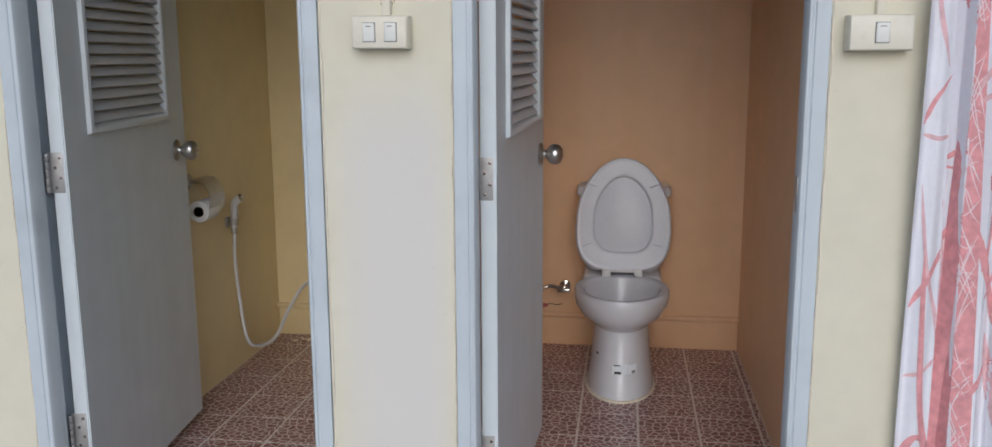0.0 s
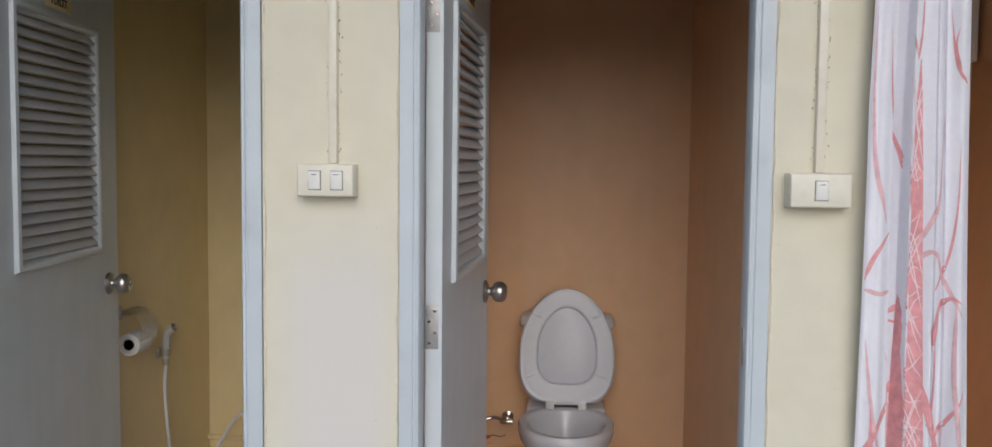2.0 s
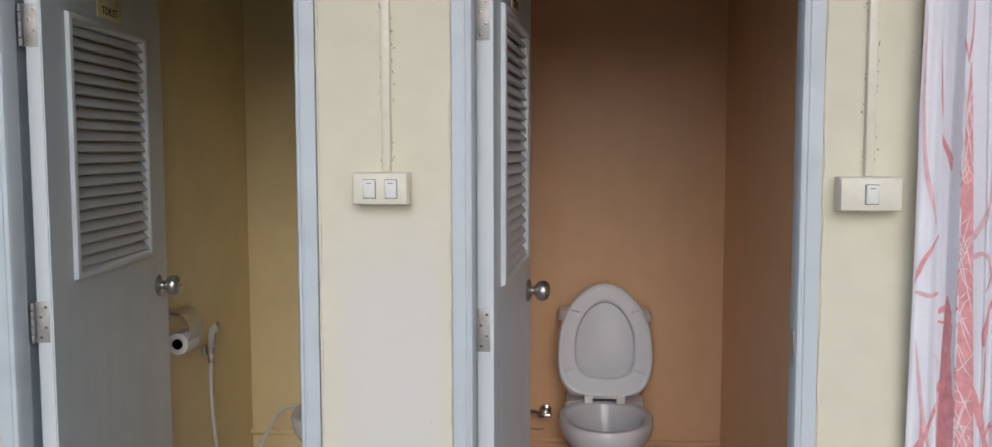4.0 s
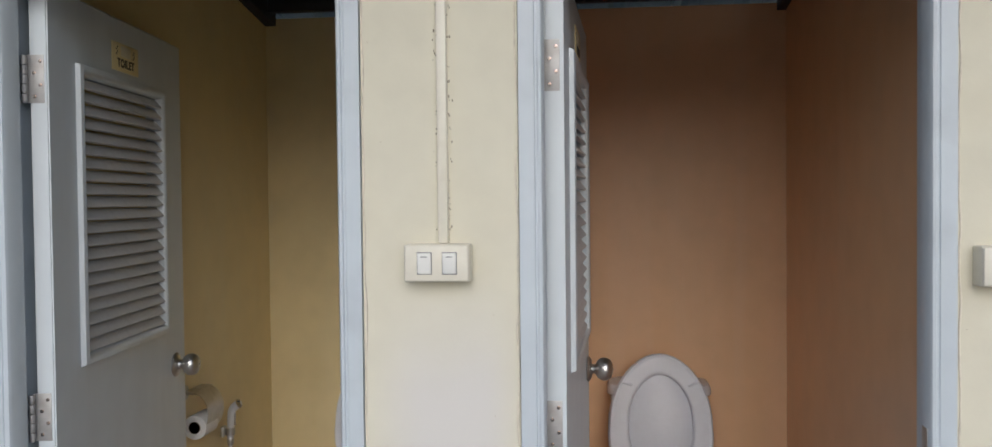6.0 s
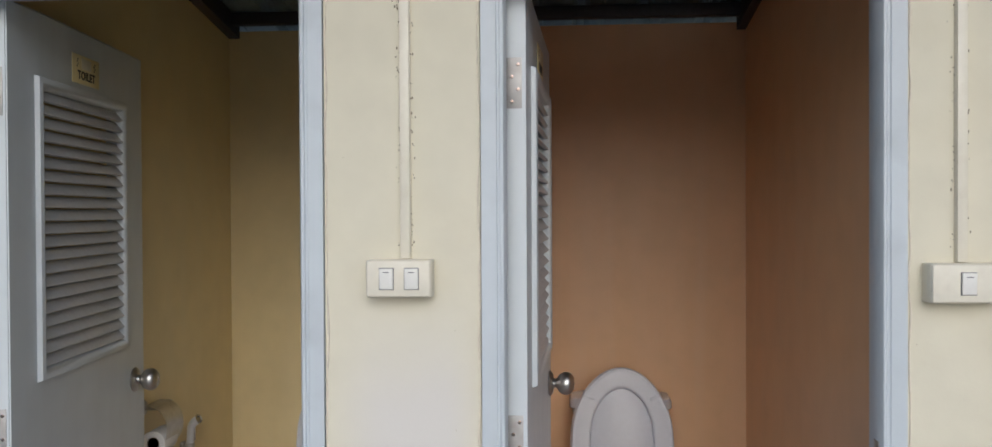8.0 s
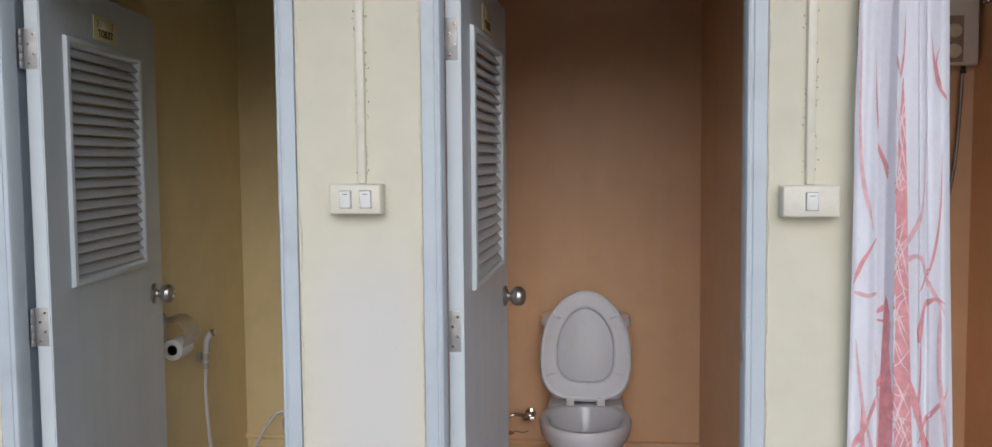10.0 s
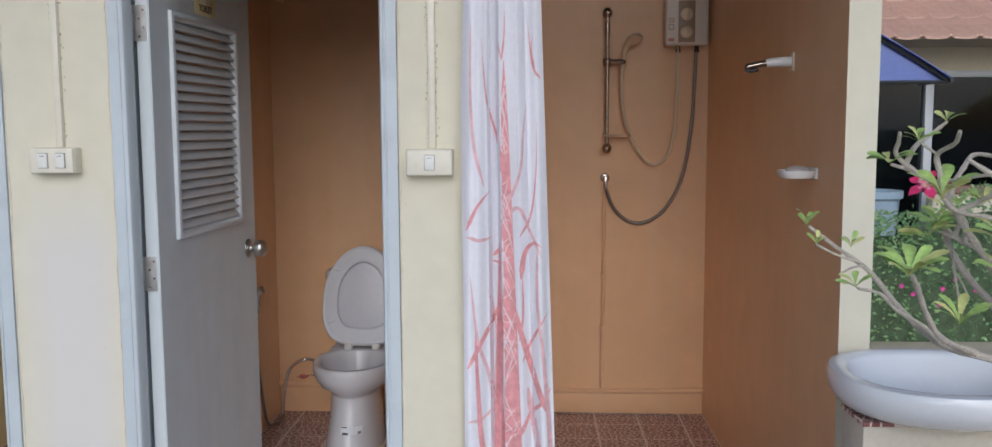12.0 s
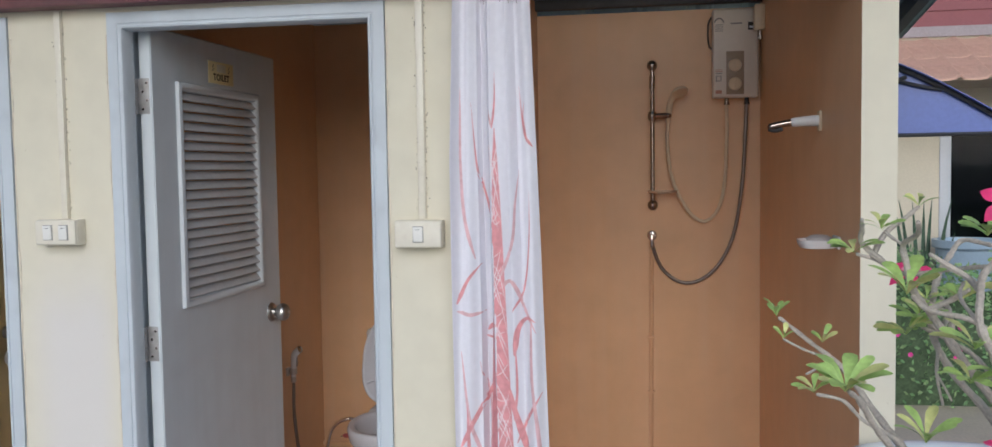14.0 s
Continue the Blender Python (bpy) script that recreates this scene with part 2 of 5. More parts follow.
def smooth_path(pts, steps=6):
    """Catmull-Rom through the points."""
    P = [Vector(p) for p in pts]
    if len(P) < 3:
        return P
    P = [2 * P[0] - P[1]] + P + [2 * P[-1] - P[-2]]
    out = []
    for i in range(1, len(P) - 2):
        for k in range(steps):
            t = k / steps
            a, b, c, d = P[i - 1:i + 3]
            out.append(0.5 * ((2 * b) + (c - a) * t + (2 * a - 5 * b + 4 * c - d) * t * t + (3 * b - a - 3 * c + d) * t ** 3))
    return out + [P[-2]]


def tube(pts, r0, r1=None, n=10, steps=6, bm=None, wob=0.0, seed=0):
    path = smooth_path(pts, steps)
    r1 = r0 if r1 is None else r1
    t0 = (path[1] - path[0]).normalized()
    u = t0.orthogonal().normalized()
    rnd = random.Random(seed)
    secs = []
    for i, p in enumerate(path):
        t = (path[min(i + 1, len(path) - 1)] - path[max(i - 1, 0)]).normalized()
        u = (u - t * u.dot(t)).normalized()
        w = t.cross(u)
        r = r0 + (r1 - r0) * i / (len(path) - 1)
        r *= 1 + wob * rnd.uniform(-1, 1)
        secs.append([p + r * (math.cos(2 * math.pi * k / n) * u + math.sin(2 * math.pi * k / n) * w) for k in range(n)])
    end, r_end = path[-1], (secs[-1][0] - path[-1]).length
    tip = (path[-1] - path[-2]).normalized()
    secs.append([end + tip * r_end * 0.5 + (q - end) * 0.7 for q in secs[-1]])
    secs.append([end + tip * r_end * 0.75 + (q - end) * 0.3 for q in secs[-2]])
    return rings(secs, bm)


def along(p, direction):
    """Pose at p with z along direction."""
    return Matrix.Translation(p) @ Vector(direction).to_track_quat("Z", "Y").to_matrix().to_4x4()


def writing(text, size, material, parent, m, name="lettering", depth=0.0006):
    cu = bpy.data.curves.new(name, "FONT")
    cu.body, cu.size, cu.align_x, cu.align_y, cu.extrude, cu.offset = text, size, "CENTER", "CENTER", depth, 0.0008
    cu.space_character = 1.12
    tmp = new("tmp_text", cu)
    bpy.context.view_layer.update()
    me = bpy.data.meshes.new_from_object(tmp)
    bpy.data.objects.remove(tmp)
    me.materials.clear()
    me.materials.append(material)
    ob = new(name, me)
    ob.parent, ob.matrix_basis = parent, m
    return ob


# ---- setting: walls, floor, roof ----
def wall(name, boxes, label, mats, pick):
    """A wall of butted boxes; pick(centre, normal) chooses each face's paint."""
    bm = bmesh.new()
    for b in boxes:
        box(*b, bm=bm)
    bmesh.ops.recalc_face_normals(bm, faces=bm.faces)
    for f in bm.faces:
        f.material_index = pick(f.calc_center_median(), f.normal)
    return tagged(part(name, bm, mats, smooth=False), label, "wall", kind="structure")


XL, XA0, XA1, XB0, XB1, XR = -1.628, -0.62, -0.508, 0.476, 0.597, 1.617
YF, YI, YB, ZT, ZF = 2.03, 2.125, 3.95, 1.885, -0.08
def roof_z(y):
    return 2.14 + 0.16 * (YB - y)


PAINTS = [CREAM, YELLOW, TAN]
wall("wall_front", [(-1.9, -1.538, YF, YI, -0.2, ZT), (-0.734, -0.422, YF, YI, -0.2, ZT), (0.398, XB1, YF, YI, -0.2, ZT), (-1.9, XB1, YF, YI, ZT, roof_z(YF) - 0.01)],
     "cream-painted rendered front wall with two door openings", PAINTS, lambda c, n: 0 if n.y < 0.5 else (1 if c.x < -0.57 else 2))
wall("wall_left", [(-1.72, XL, YI, YB, -0.2, roof_z(3.0) - 0.1)], "yellow-painted side wall of the toilet", PAINTS, lambda c, n: 1)
wall("wall_stall", [(XA0, XA1, YI, YB, -0.2, roof_z(3.0) - 0.1)], "painted partition wall between the two toilets", PAINTS, lambda c, n: 1 if n.x < 0 else 2)
wall("wall_shower", [(XB0, XB1, YI, YB, -0.2, roof_z(3.0) - 0.1)], "tan-painted partition wall between toilet and shower", PAINTS, lambda c, n: 2)
wall("wall_right", [(XR, 1.702, 1.967, YB, -0.2, roof_z(3.0) - 0.1)], "shower side wall, tan inside with a cream end", PAINTS, lambda c, n: 2 if n.x < -0.5 else 0)
wall("wall_back", [(-1.72, -0.57, YB, 4.06, -0.2, roof_z(YB)), (-0.57, 1.705, YB, 4.06, -0.2, roof_z(YB))], "painted back wall behind the toilets and the shower", PAINTS, lambda c, n: 0 if n.y > 0.5 else (1 if c.x < -0.57 else 2))

# corrugated roof sheet, its steel purlins, front fascia
def roof_sheet():
    bm = bmesh.new()
    x, pitch = -2.3, 0.25
    prof = []
    while x < 2.3:
        for dx, dz in ((0.0, 0), (0.09, 0), (0.11, 0.03), (0.14, 0.03), (0.16, 0), (0.20, 0), (0.205, 0.006), (0.215, 0.006), (0.22, 0)):
            prof.append((x + dx, dz))
        x += pitch
    # front overhang out to y 0.7 is unseen, added to shade the stall tops
    lo, hi = [], []
    for px, dz in prof:
        lo.append([bm.verts.new((px, y, roof_z(y) + 0.05 + dz)) for y in (0.7, 4.7)])
        hi.append([bm.verts.new((px, y, roof_z(y) + 0.053 + dz)) for y in (0.7, 4.7)])
    for a, b in zip(lo, lo[1:]):
        bm.faces.new((a[0], b[0], b[1], a[1]))
    for a, b in zip(hi, hi[1:]):
        bm.faces.new((a[0], a[1], b[1], b[0]))
    return bm


tagged(part("ceiling", roof_sheet(), METALROOF, smooth=False), "dark corrugated metal roof sheet seen from below, with added shading overhang", "ceiling", kind="structure")
for yy in (2.20, 3.0, 3.88):
    z = roof_z(yy)
    tagged(part("purlin", box(-2.25, 2.28, yy - 0.025, yy + 0.025, z + 0.0, z + 0.048, 0.003), DARKSTEEL), "dark steel roof purlin under the sheet", "purlin", kind="structure")


def sloped_bar(x0, x1, y0, y1, drop, lift):
    bm = bmesh.new()
    return rings([[(x0, y, roof_z(y) - drop), (x1, y, roof_z(y) - drop), (x1, y, roof_z(y) + lift), (x0, y, roof_z(y) + lift)] for y in (y0, y1)], bm)


for x0, x1 in ((XL - 0.002, XL + 0.045), (XB0 - 0.035, XB0 + 0.01), (2.27, 2.32)):
    tagged(part("rafter", sloped_bar(x0, x1, 2.13 if x1 < 2 else 0.7, YB - 0.001 if x1 < 2 else 4.7, 0.03, 0.047), DARKSTEEL, smooth=False), "dark steel rafter along the wall top", "rafter", kind="structure")
tagged(part("fascia", box(-1.9, 1.705, 1.965, 2.028, ZT + 0.012, 2.06, 0.004), MAROON), "maroon-painted beam above the doors", "trim", kind="structure")

# ---- door frames ----
def door_frame(name, x0, x1):
    """Painted frame with a stepped moulding, front 6 mm proud of the wall, set in the opening."""
    prof = [(0.0, -0.006), (0.030, -0.006), (0.032, -0.003), (0.036, -0.003), (0.038, -0.006), (0.044, -0.006), (0.048, 0.0), (0.048, 0.05), (0.030, 0.05), (0.030, 0.122), (0.0, 0.122)]
    secs = []
    for kx, kz, sx in ((x0, 0, 1), (x0, 1, 1), (x1, 1, -1), (x1, 0, -1)):
        ring = []
        for d, y in prof:
            ring.append((kx + sx * d, YF + y, (ZT - 0.002 - d) if kz else ZF))
        secs.append(ring)
    return tagged(part(name, rings(secs), FRAME), "pale blue-grey painted door frame with stepped moulding", "door frame", kind="structure")


door_frame("door_frame_1", -1.536, -0.736)
door_frame("door_frame_2", -0.420, 0.396)

# ---- doors ----
LEAF, LT, ZD, ZDB = 0.817, 0.04, 1.852, -0.045
def door(name, hinge, deg, jx, dz, label):
    """Leaf along +y from the hinge edge, face at x = 0; opens into the stall."""
    d = thing(name, pose(*hinge, 0, 0, deg), label, "door", "toilet doors", "structure")
    l0, l1, z0, z1 = 0.124, 0.672, 1.003 + dz, 1.707 + dz
    bm = bmesh.new()
    for b in ((0, l0 + 0.02, ZDB, ZD), (l1 - 0.02, LEAF, ZDB, ZD), (l0 + 0.02, l1 - 0.02, ZDB, z0 + 0.02), (l0 + 0.02, l1 - 0.02, z1 - 0.02, ZD)):
        box(-LT, 0, b[0], b[1], b[2], b[3], bm=bm)
    bmesh.ops.remove_doubles(bm, verts=bm.verts, dist=1e-5)
    edges = [e for e in bm.edges if all(abs(v.co.y) < 1e-4 or abs(v.co.y - LEAF) < 1e-4 or v.co.z > ZD - 1e-4 for v in e.verts)]
    bmesh.ops.bevel(bm, geom=edges, offset=0.003, segments=2, affect="EDGES")
    leaf = part("leaf", bm, DOOR, d)
    w = 0.028
    prof = [(0, 0.0), (0.004, 0.012), (0.014, 0.015), (0.022, 0.012), (w, 0.004), (w, -LT), (0, -LT)]
    secs = []
    for cy, cz, sy, sz in ((l0, z0, 1, 1), (l1, z0, -1, 1), (l1, z1, -1, -1), (l0, z1, 1, -1), (l0, z0, 1, 1)):
        secs.append([(h, cy + sy * a, cz + sz * a) for a, h in prof])
    bm = rings(secs, caps=False)
    bmesh.ops.remove_doubles(bm, verts=bm.verts, dist=1e-5)
    part("louvre_frame", bm, DOOR, d, "moulded pale grey louvre surround")
    n = 21
    pitch = (z1 - z0 - 2 * w) / n
    me = None
    for i in range(n):
        zc = z0 + w + (i + 0.5) * pitch
        if me is None:
            h = pitch * 0.44
            ring = [(0.003, -h), (0.007, -h + 0.002), (0.006, -h + 0.006), (-0.013, h), (-0.018, h), (-0.004, -h)]
            s = part("slat", rings([[(x, yy, z) for x, z in ring] for yy in (l0 + w - 0.004, l1 - w + 0.004)]), LOUVRE, d)
            s.location = (0, 0, zc)
            me = s.data
        else:
            share("slat", me, d, (0, 0, zc), (0, random.uniform(-0.02, 0.02), 0))
    # hinges: jamb plate, leaf plate, knuckle, screws
    for k, zc in enumerate((0.213, 0.917, 1.652)):
        hg = part("hinge", box(-0.046, -0.008, -0.0016, 0.0, zc - 0.052, zc + 0.052, 0.0006), HINGE, d, "worn steel butt hinge")
        kb = bmesh.new()
        for j in range(5):
            lathe([(0.0, -0.0001), (0.006, 0), (0.0065, 0.001), (0.0065, 0.018), (0.006, 0.019), (0.0, 0.0191)], 10, Matrix.Translation((-0.047, -0.009, zc - 0.052 + j * 0.0207)), kb)
        part("knuckle", kb, HINGE, hg)
        part("jamb_plate", box(jx, jx + 0.0015, -0.048, -0.010, zc - 0.052, zc + 0.052, 0.0006), HINGE, hg)
        for j, (sx, sz) in enumerate(((-0.016, 0.038), (-0.029, 0.013), (-0.016, -0.013), (-0.029, -0.038))):
            scr = lathe([(0.0, 0), (0.0042, 0), (0.004, 0.001), (0.0025, 0.0014), (0.0, 0.001)], 10, along((sx, -0.0015, zc + sz), (0, -1, 0)))
            part("screw", scr, DARKCHROME, hg)
    # knob on both faces
    for side in (1, -1):
        m = along((0 if side > 0 else -LT, LEAF - 0.084, 0.900), (side, 0, 0))
        kn = part("knob", lathe([(0, 0), (0.034, 0), (0.036, 0.003), (0.034, 0.007), (0.026, 0.012), (0.015, 0.013), (0.0125, 0.019), (0.015, 0.024), (0.024, 0.029), (0.030, 0.037), (0.0325, 0.047), (0.0315, 0.056), (0.027, 0.064), (0.018, 0.070), (0.009, 0.0715), (0.0, 0.0715)], 24, m), STEEL, d, "brushed steel round door knob")
        part("turn_button", lathe([(0, 0.0717), (0.005, 0.0717), (0.0045, 0.0728), (0, 0.073)], 12, m), DARKCHROME, kn)
    part("latch_plate", box(-0.031, -0.009, LEAF, LEAF + 0.0015, 0.870, 0.930), STEEL, d)
    # sign
    sg = part("sign", box(0.0, 0.0025, 0.327, 0.492, 1.720 + dz, 1.793 + dz, 0.0008), SIGN, d, "yellow plastic toilet sign")
    face = Matrix.Translation((0.0029, 0.4095, 1.741 + dz)) @ Matrix(((0, 0, 1), (1, 0, 0), (0, 1, 0))).to_4x4()
    t = writing("TOILET", 0.030, INK, sg, face)
    t.scale = (0.98, 1.0, 1.0)
    bm = box(0.0024, 0.0034, 0.380, 0.440, 1.759 + dz, 1.786 + dz, 0.0005)
    part("pictogram", bm, mat("sign_white", (0.72, 0.68, 0.52), 0.4), sg)
    for yy in (0.357, 0.463):
        b2 = bmesh.new()
        for q in range(4):
            box(0.0024, 0.0032, yy - 0.006 + 0.005 * (q % 2), yy - 0.002 + 0.005 * (q % 2), 1.761 + dz + 0.006 * q, 1.765 + dz + 0.006 * q, bm=b2)
        part("leaf_mark", b2, INK, sg)
    return d


door("door_1", (-1.446, 2.116, 0), 5.8, -0.0595, 0.0, "open grey painted door with louvre panel and sign")
door("door_2", (-0.334, 2.106, 0), -2.8, -0.0555, 0.0, "open grey painted door with louvre panel and sign")

# ---- toilets ----
def oval(cx, cy, rx, ry_front, ry_back, z, n=32, tilt=0.0, power=2.0):
    out = []
    for i in range(n):
        a = 2 * math.pi * i / n
        c, s = math.cos(a), math.sin(a)
        c, s = math.copysign(abs(c) ** (2 / power), c), math.copysign(abs(s) ** (2 / power), s)
        out.append((cx + rx * c, cy + (ry_back if s > 0 else ry_front) * s, z))
    return out


def toilet(x, full, label):
    """Close-coupled toilet, front towards -y; origin on the floor at the middle of the bowl."""
    t = thing("toilet", pose(x, 3.502, ZF) @ Matrix.Diagonal((0.99, 0.90, 1.024, 1.0)), label, "toilet", "toilets in the stalls")
    # pedestal and bowl in one shell: foot, waist, belly, rim, then the hollow
    secs = [oval(0, -0.02, 0.130, 0.255, 0.30, 0.0), oval(0, -0.02, 0.132, 0.257, 0.30, 0.012), oval(0, -0.015, 0.127, 0.250, 0.30, 0.05),
            oval(0, 0.0, 0.117, 0.228, 0.28, 0.12), oval(0, 0.01, 0.110, 0.206, 0.28, 0.20), oval(0, 0.01, 0.107, 0.201, 0.27, 0.244), oval(0, 0.0, 0.122, 0.212, 0.27, 0.264),
            oval(0, 0.0, 0.156, 0.244, 0.26, 0.284), oval(0, 0.0, 0.181, 0.266, 0.25, 0.320), oval(0, 0.0, 0.188, 0.272, 0.25, 0.352),
            oval(0, 0.0, 0.188, 0.272, 0.25, 0.369), oval(0, 0.0, 0.182, 0.266, 0.245, 0.379), oval(0, 0.0, 0.158, 0.240, 0.21, 0.379),
            oval(0, 0.0, 0.148, 0.228, 0.195, 0.371), oval(0, 0.0, 0.132, 0.215, 0.18, 0.33), oval(0, 0.02, 0.10, 0.16, 0.13, 0.26), oval(0, 0.04, 0.05, 0.07, 0.06, 0.21), oval(0, 0.04, 0.012, 0.012, 0.012, 0.205)]
    bowl = part("bowl", rings(secs), CERAMIC, t)
    part("deck", box(-0.165, 0.165, 0.195, 0.455, 0.30, 0.379, 0.022, 4), CERAMIC, bowl)
    part("water", rings([oval(0, 0.03, 0.085, 0.13, 0.11, 0.245), oval(0, 0.03, 0.084, 0.129, 0.109, 0.247)]), mat("toilet_water", (0.35, 0.38, 0.4), 0.03, vary=0.01), bowl)
    # tank tapers downwards
    tank = rings([oval(0, 0.385, w, 0.085, 0.105, z, power=5.0) for z, w in ((0.375, 0.150), (0.40, 0.165), (0.55, 0.178), (0.675, 0.187), (0.687, 0.187))])
    tk = part("tank", tank, CERAMIC, t)
    part("tank_lid", rings([oval(0, 0.383, w, d, 0.108, z, power=5.0) for z, w, d in ((0.687, 0.193, 0.094), (0.691, 0.199, 0.098), (0.715, 0.199, 0.098), (0.727, 0.192, 0.092), (0.731, 0.17, 0.07))]), CERAMIC, tk)
    part("flush_button", lathe([(0, 0), (0.022, 0), (0.022, 0.004), (0.018, 0.006), (0, 0.006)], 18, Matrix.Translation((0, 0.38, 0.731))), CHROME, tk)
    # seat and lid stand raised against the tank
    up = Matrix.Translation((0, 0.205, 0.405)) @ Euler((radians(79), 0, 0)).to_matrix().to_4x4()

    def raised(rx, ry, z, cy=0.215):
        return [up @ Vector(p) for p in egg(rx, ry * 1.03, z, cy * 1.03)]

    def egg(rx, ry, z, cy):
        pts = []
        for i in range(40):
            a = 2 * math.pi * i / 40
            c, s = math.cos(a), math.sin(a)
            if s < 0:
                c, s = math.copysign(abs(c) ** 0.58, c), -abs(s) ** 0.66
            pts.append((rx * c * (1 - 0.09 * s - 0.03 * s * s) * 1.03, cy + ry * s, z))
        return pts
    lid = part("lid", rings([raised(0.180, 0.215, -0.004), raised(0.189, 0.224, -0.010), raised(0.190, 0.225, -0.018), raised(0.180, 0.215, -0.026)]), SEATPLASTIC, t)
    sb = [raised(0.180, 0.216, 0.0), raised(0.185, 0.221, 0.003), raised(0.185, 0.221, 0.012), raised(0.182, 0.218, 0.0155), raised(0.177, 0.213, 0.0160), raised(0.174, 0.210, 0.0145), raised(0.170, 0.206, 0.0150), raised(0.128, 0.162, 0.0175), raised(0.120, 0.153, 0.0165), raised(0.116, 0.149, 0.013), raised(0.114, 0.147, 0.004), raised(0.117, 0.150, 0.0)]
    seat = part("seat", rings(sb + sb[:1], caps=False), SEATPLASTIC, t)
    for sx, zz in ((-0.145, 0.10), (0.145, 0.10), (-0.125, 0.34), (0.125, 0.34)):
        q = up @ Matrix.Translation((sx, zz, 0.021)) @ pose(0, 0, 0, 0, 0, -18 if (sx > 0) == (zz < 0.2) else 22)
        bm = box(-0.020, 0.020, -0.0045, 0.0045, -0.004, 0.008, 0.002)
        bm.transform(q)
        part("bumper", bm, SEATPLASTIC, seat)
    for sx in (-0.066, 0.066):
        part("seat_hinge", box(sx - 0.018, sx + 0.018, 0.175, 0.225, 0.378, 0.410, 0.006), PLASTIC, t)
    part("hinge_bar", box(-0.05, 0.05, 0.192, 0.212, 0.394, 0.412, 0.004), PLASTIC, t)
    part("sealant", rings([oval(0, -0.02, 0.140, 0.266, 0.305, 0.0), oval(0, -0.02, 0.137, 0.263, 0.302, 0.008), oval(0, -0.02, 0.128, 0.252, 0.30, 0.010)]), SEALANT, t, "uneven bead of cement round the foot")
    if full:
        # paper labels on the pedestal, bent round it
        def sticker(x0, x1, z0, z1, material, name, parent, lift=0.0022):
            secs2 = []
            for k in range(7):
                xx = x0 + (x1 - x0) * k / 6
                col = []
                for zz in (z0, z1):
                    f = zz / 0.12 if zz < 0.12 else 1
                    rx, ry, cy = 0.131 - 0.014 * f, 0.256 - 0.028 * f, -0.018 + 0.018 * f
                    col.append(Vector((xx, cy - ry * math.sqrt(max(0.0, 1 - (xx / rx) ** 2)) - lift, zz)))
                secs2.append([col[0], col[1], col[1] + Vector((0, lift * 0.6, 0)), col[0] + Vector((0, lift * 0.6, 0))])
            return part(name, rings(secs2), material, parent)
        lb = sticker(-0.030, 0.028, 0.095, 0.135, LABEL, "label", t)
        lb2 = sticker(0.030, 0.062, 0.098, 0.130, LABEL, "label", t)
        for x0, x1, z0, z1, mm in ((-0.027, 0.0, 0.128, 0.132, INK), (-0.027, -0.004, 0.121, 0.125, GREYINK), (-0.027, 0.012, 0.114, 0.1165, GREYINK), (-0.022, 0.004, 0.099, 0.108, INK), (0.012, 0.02, 0.118, 0.126, GREYINK)):
            sticker(x0, x1, z0, z1, mm, "print_bar", lb, 0.0042)
        sticker(0.044, 0.058, 0.100, 0.110, GREYINK, "print_bar", lb2, 0.0042)
        sticker(-0.094, -0.084, 0.150, 0.158, INK, "stamp", t)
    return t


toilet(-0.033, True, "white ceramic toilet with raised seat and paper labels")
toilet(-1.095, False, "white ceramic toilet with raised seat, partly hidden")


def supply(x, label, white=False):
    """Angle valve on the back wall with a flexible hose down to the pipe."""
    s = thing("angle_valve", pose(x, YB, 0.193), label, "valve", "toilet supply valves")
    part("escutcheon", lathe([(0, 0), (0.026, 0), (0.024, 0.006), (0.012, 0.010), (0, 0.010)], 20, along((0, 0, 0), (0, -1, 0))), CHROME, s)
    part("body", lathe([(0, 0.008), (0.011, 0.008), (0.011, 0.05), (0.015, 0.052), (0.015, 0.068), (0.009, 0.072), (0, 0.072)], 16, along((0, 0, 0), (0, -1, 0))), CHROME, s)
    part("handle", box(-0.03, 0.03, -0.095, -0.072, -0.009, 0.009, 0.006, 3), CHROME, s)
    return s


supply(-0.285, "chrome angle valve on the wall beside the toilet")
supply(-1.36, "chrome angle valve on the wall beside the toilet")


DARKWIRE = mat("dark_wire", (0.06, 0.05, 0.05), 0.6, vary=0.2)
REDTAPE = mat("red_tape", (0.50, 0.12, 0.12), 0.6, vary=0.2, scale=40)


def hose(name, pts, r, material, label, steps=8):
    return tagged(part(name, tube(pts, r, n=10, steps=steps), material), label, "hose")


hose("supply_hose", [(-0.295, 3.88, 0.193), (-0.35, 3.85, 0.213), (-0.42, 3.84, 0.173), (-0.45, 3.83, 0.08), (-0.465, 3.82, -0.07)], 0.008, CHROME, "braided chrome hose hanging from the toilet valve")
wire = hose("dangling_wire", [(-0.295, 3.946, 0.110), (-0.32, 3.943, 0.104), (-0.35, 3.944, 0.108), (-0.38, 3.940, 0.102), (-0.42, 3.944, 0.096)], 0.0018, DARKWIRE, "thin dark wire on the wall tied with red tape")
part("red_tape", rings([[(xx - 0.01, 3.938 + 0.006 * c, 0.102 + hh * s_) for c, s_ in ((-1, 0), (-0.7, 0.7), (0, 1), (0.7, 0.7), (1, 0), (0.7, -0.7), (0, -1), (-0.7, -0.7))] for xx, hh in ((-0.398, 0.004), (-0.388, 0.011), (-0.372, 0.012), (-0.360, 0.008), (-0.350, 0.003))]), REDTAPE, wire)


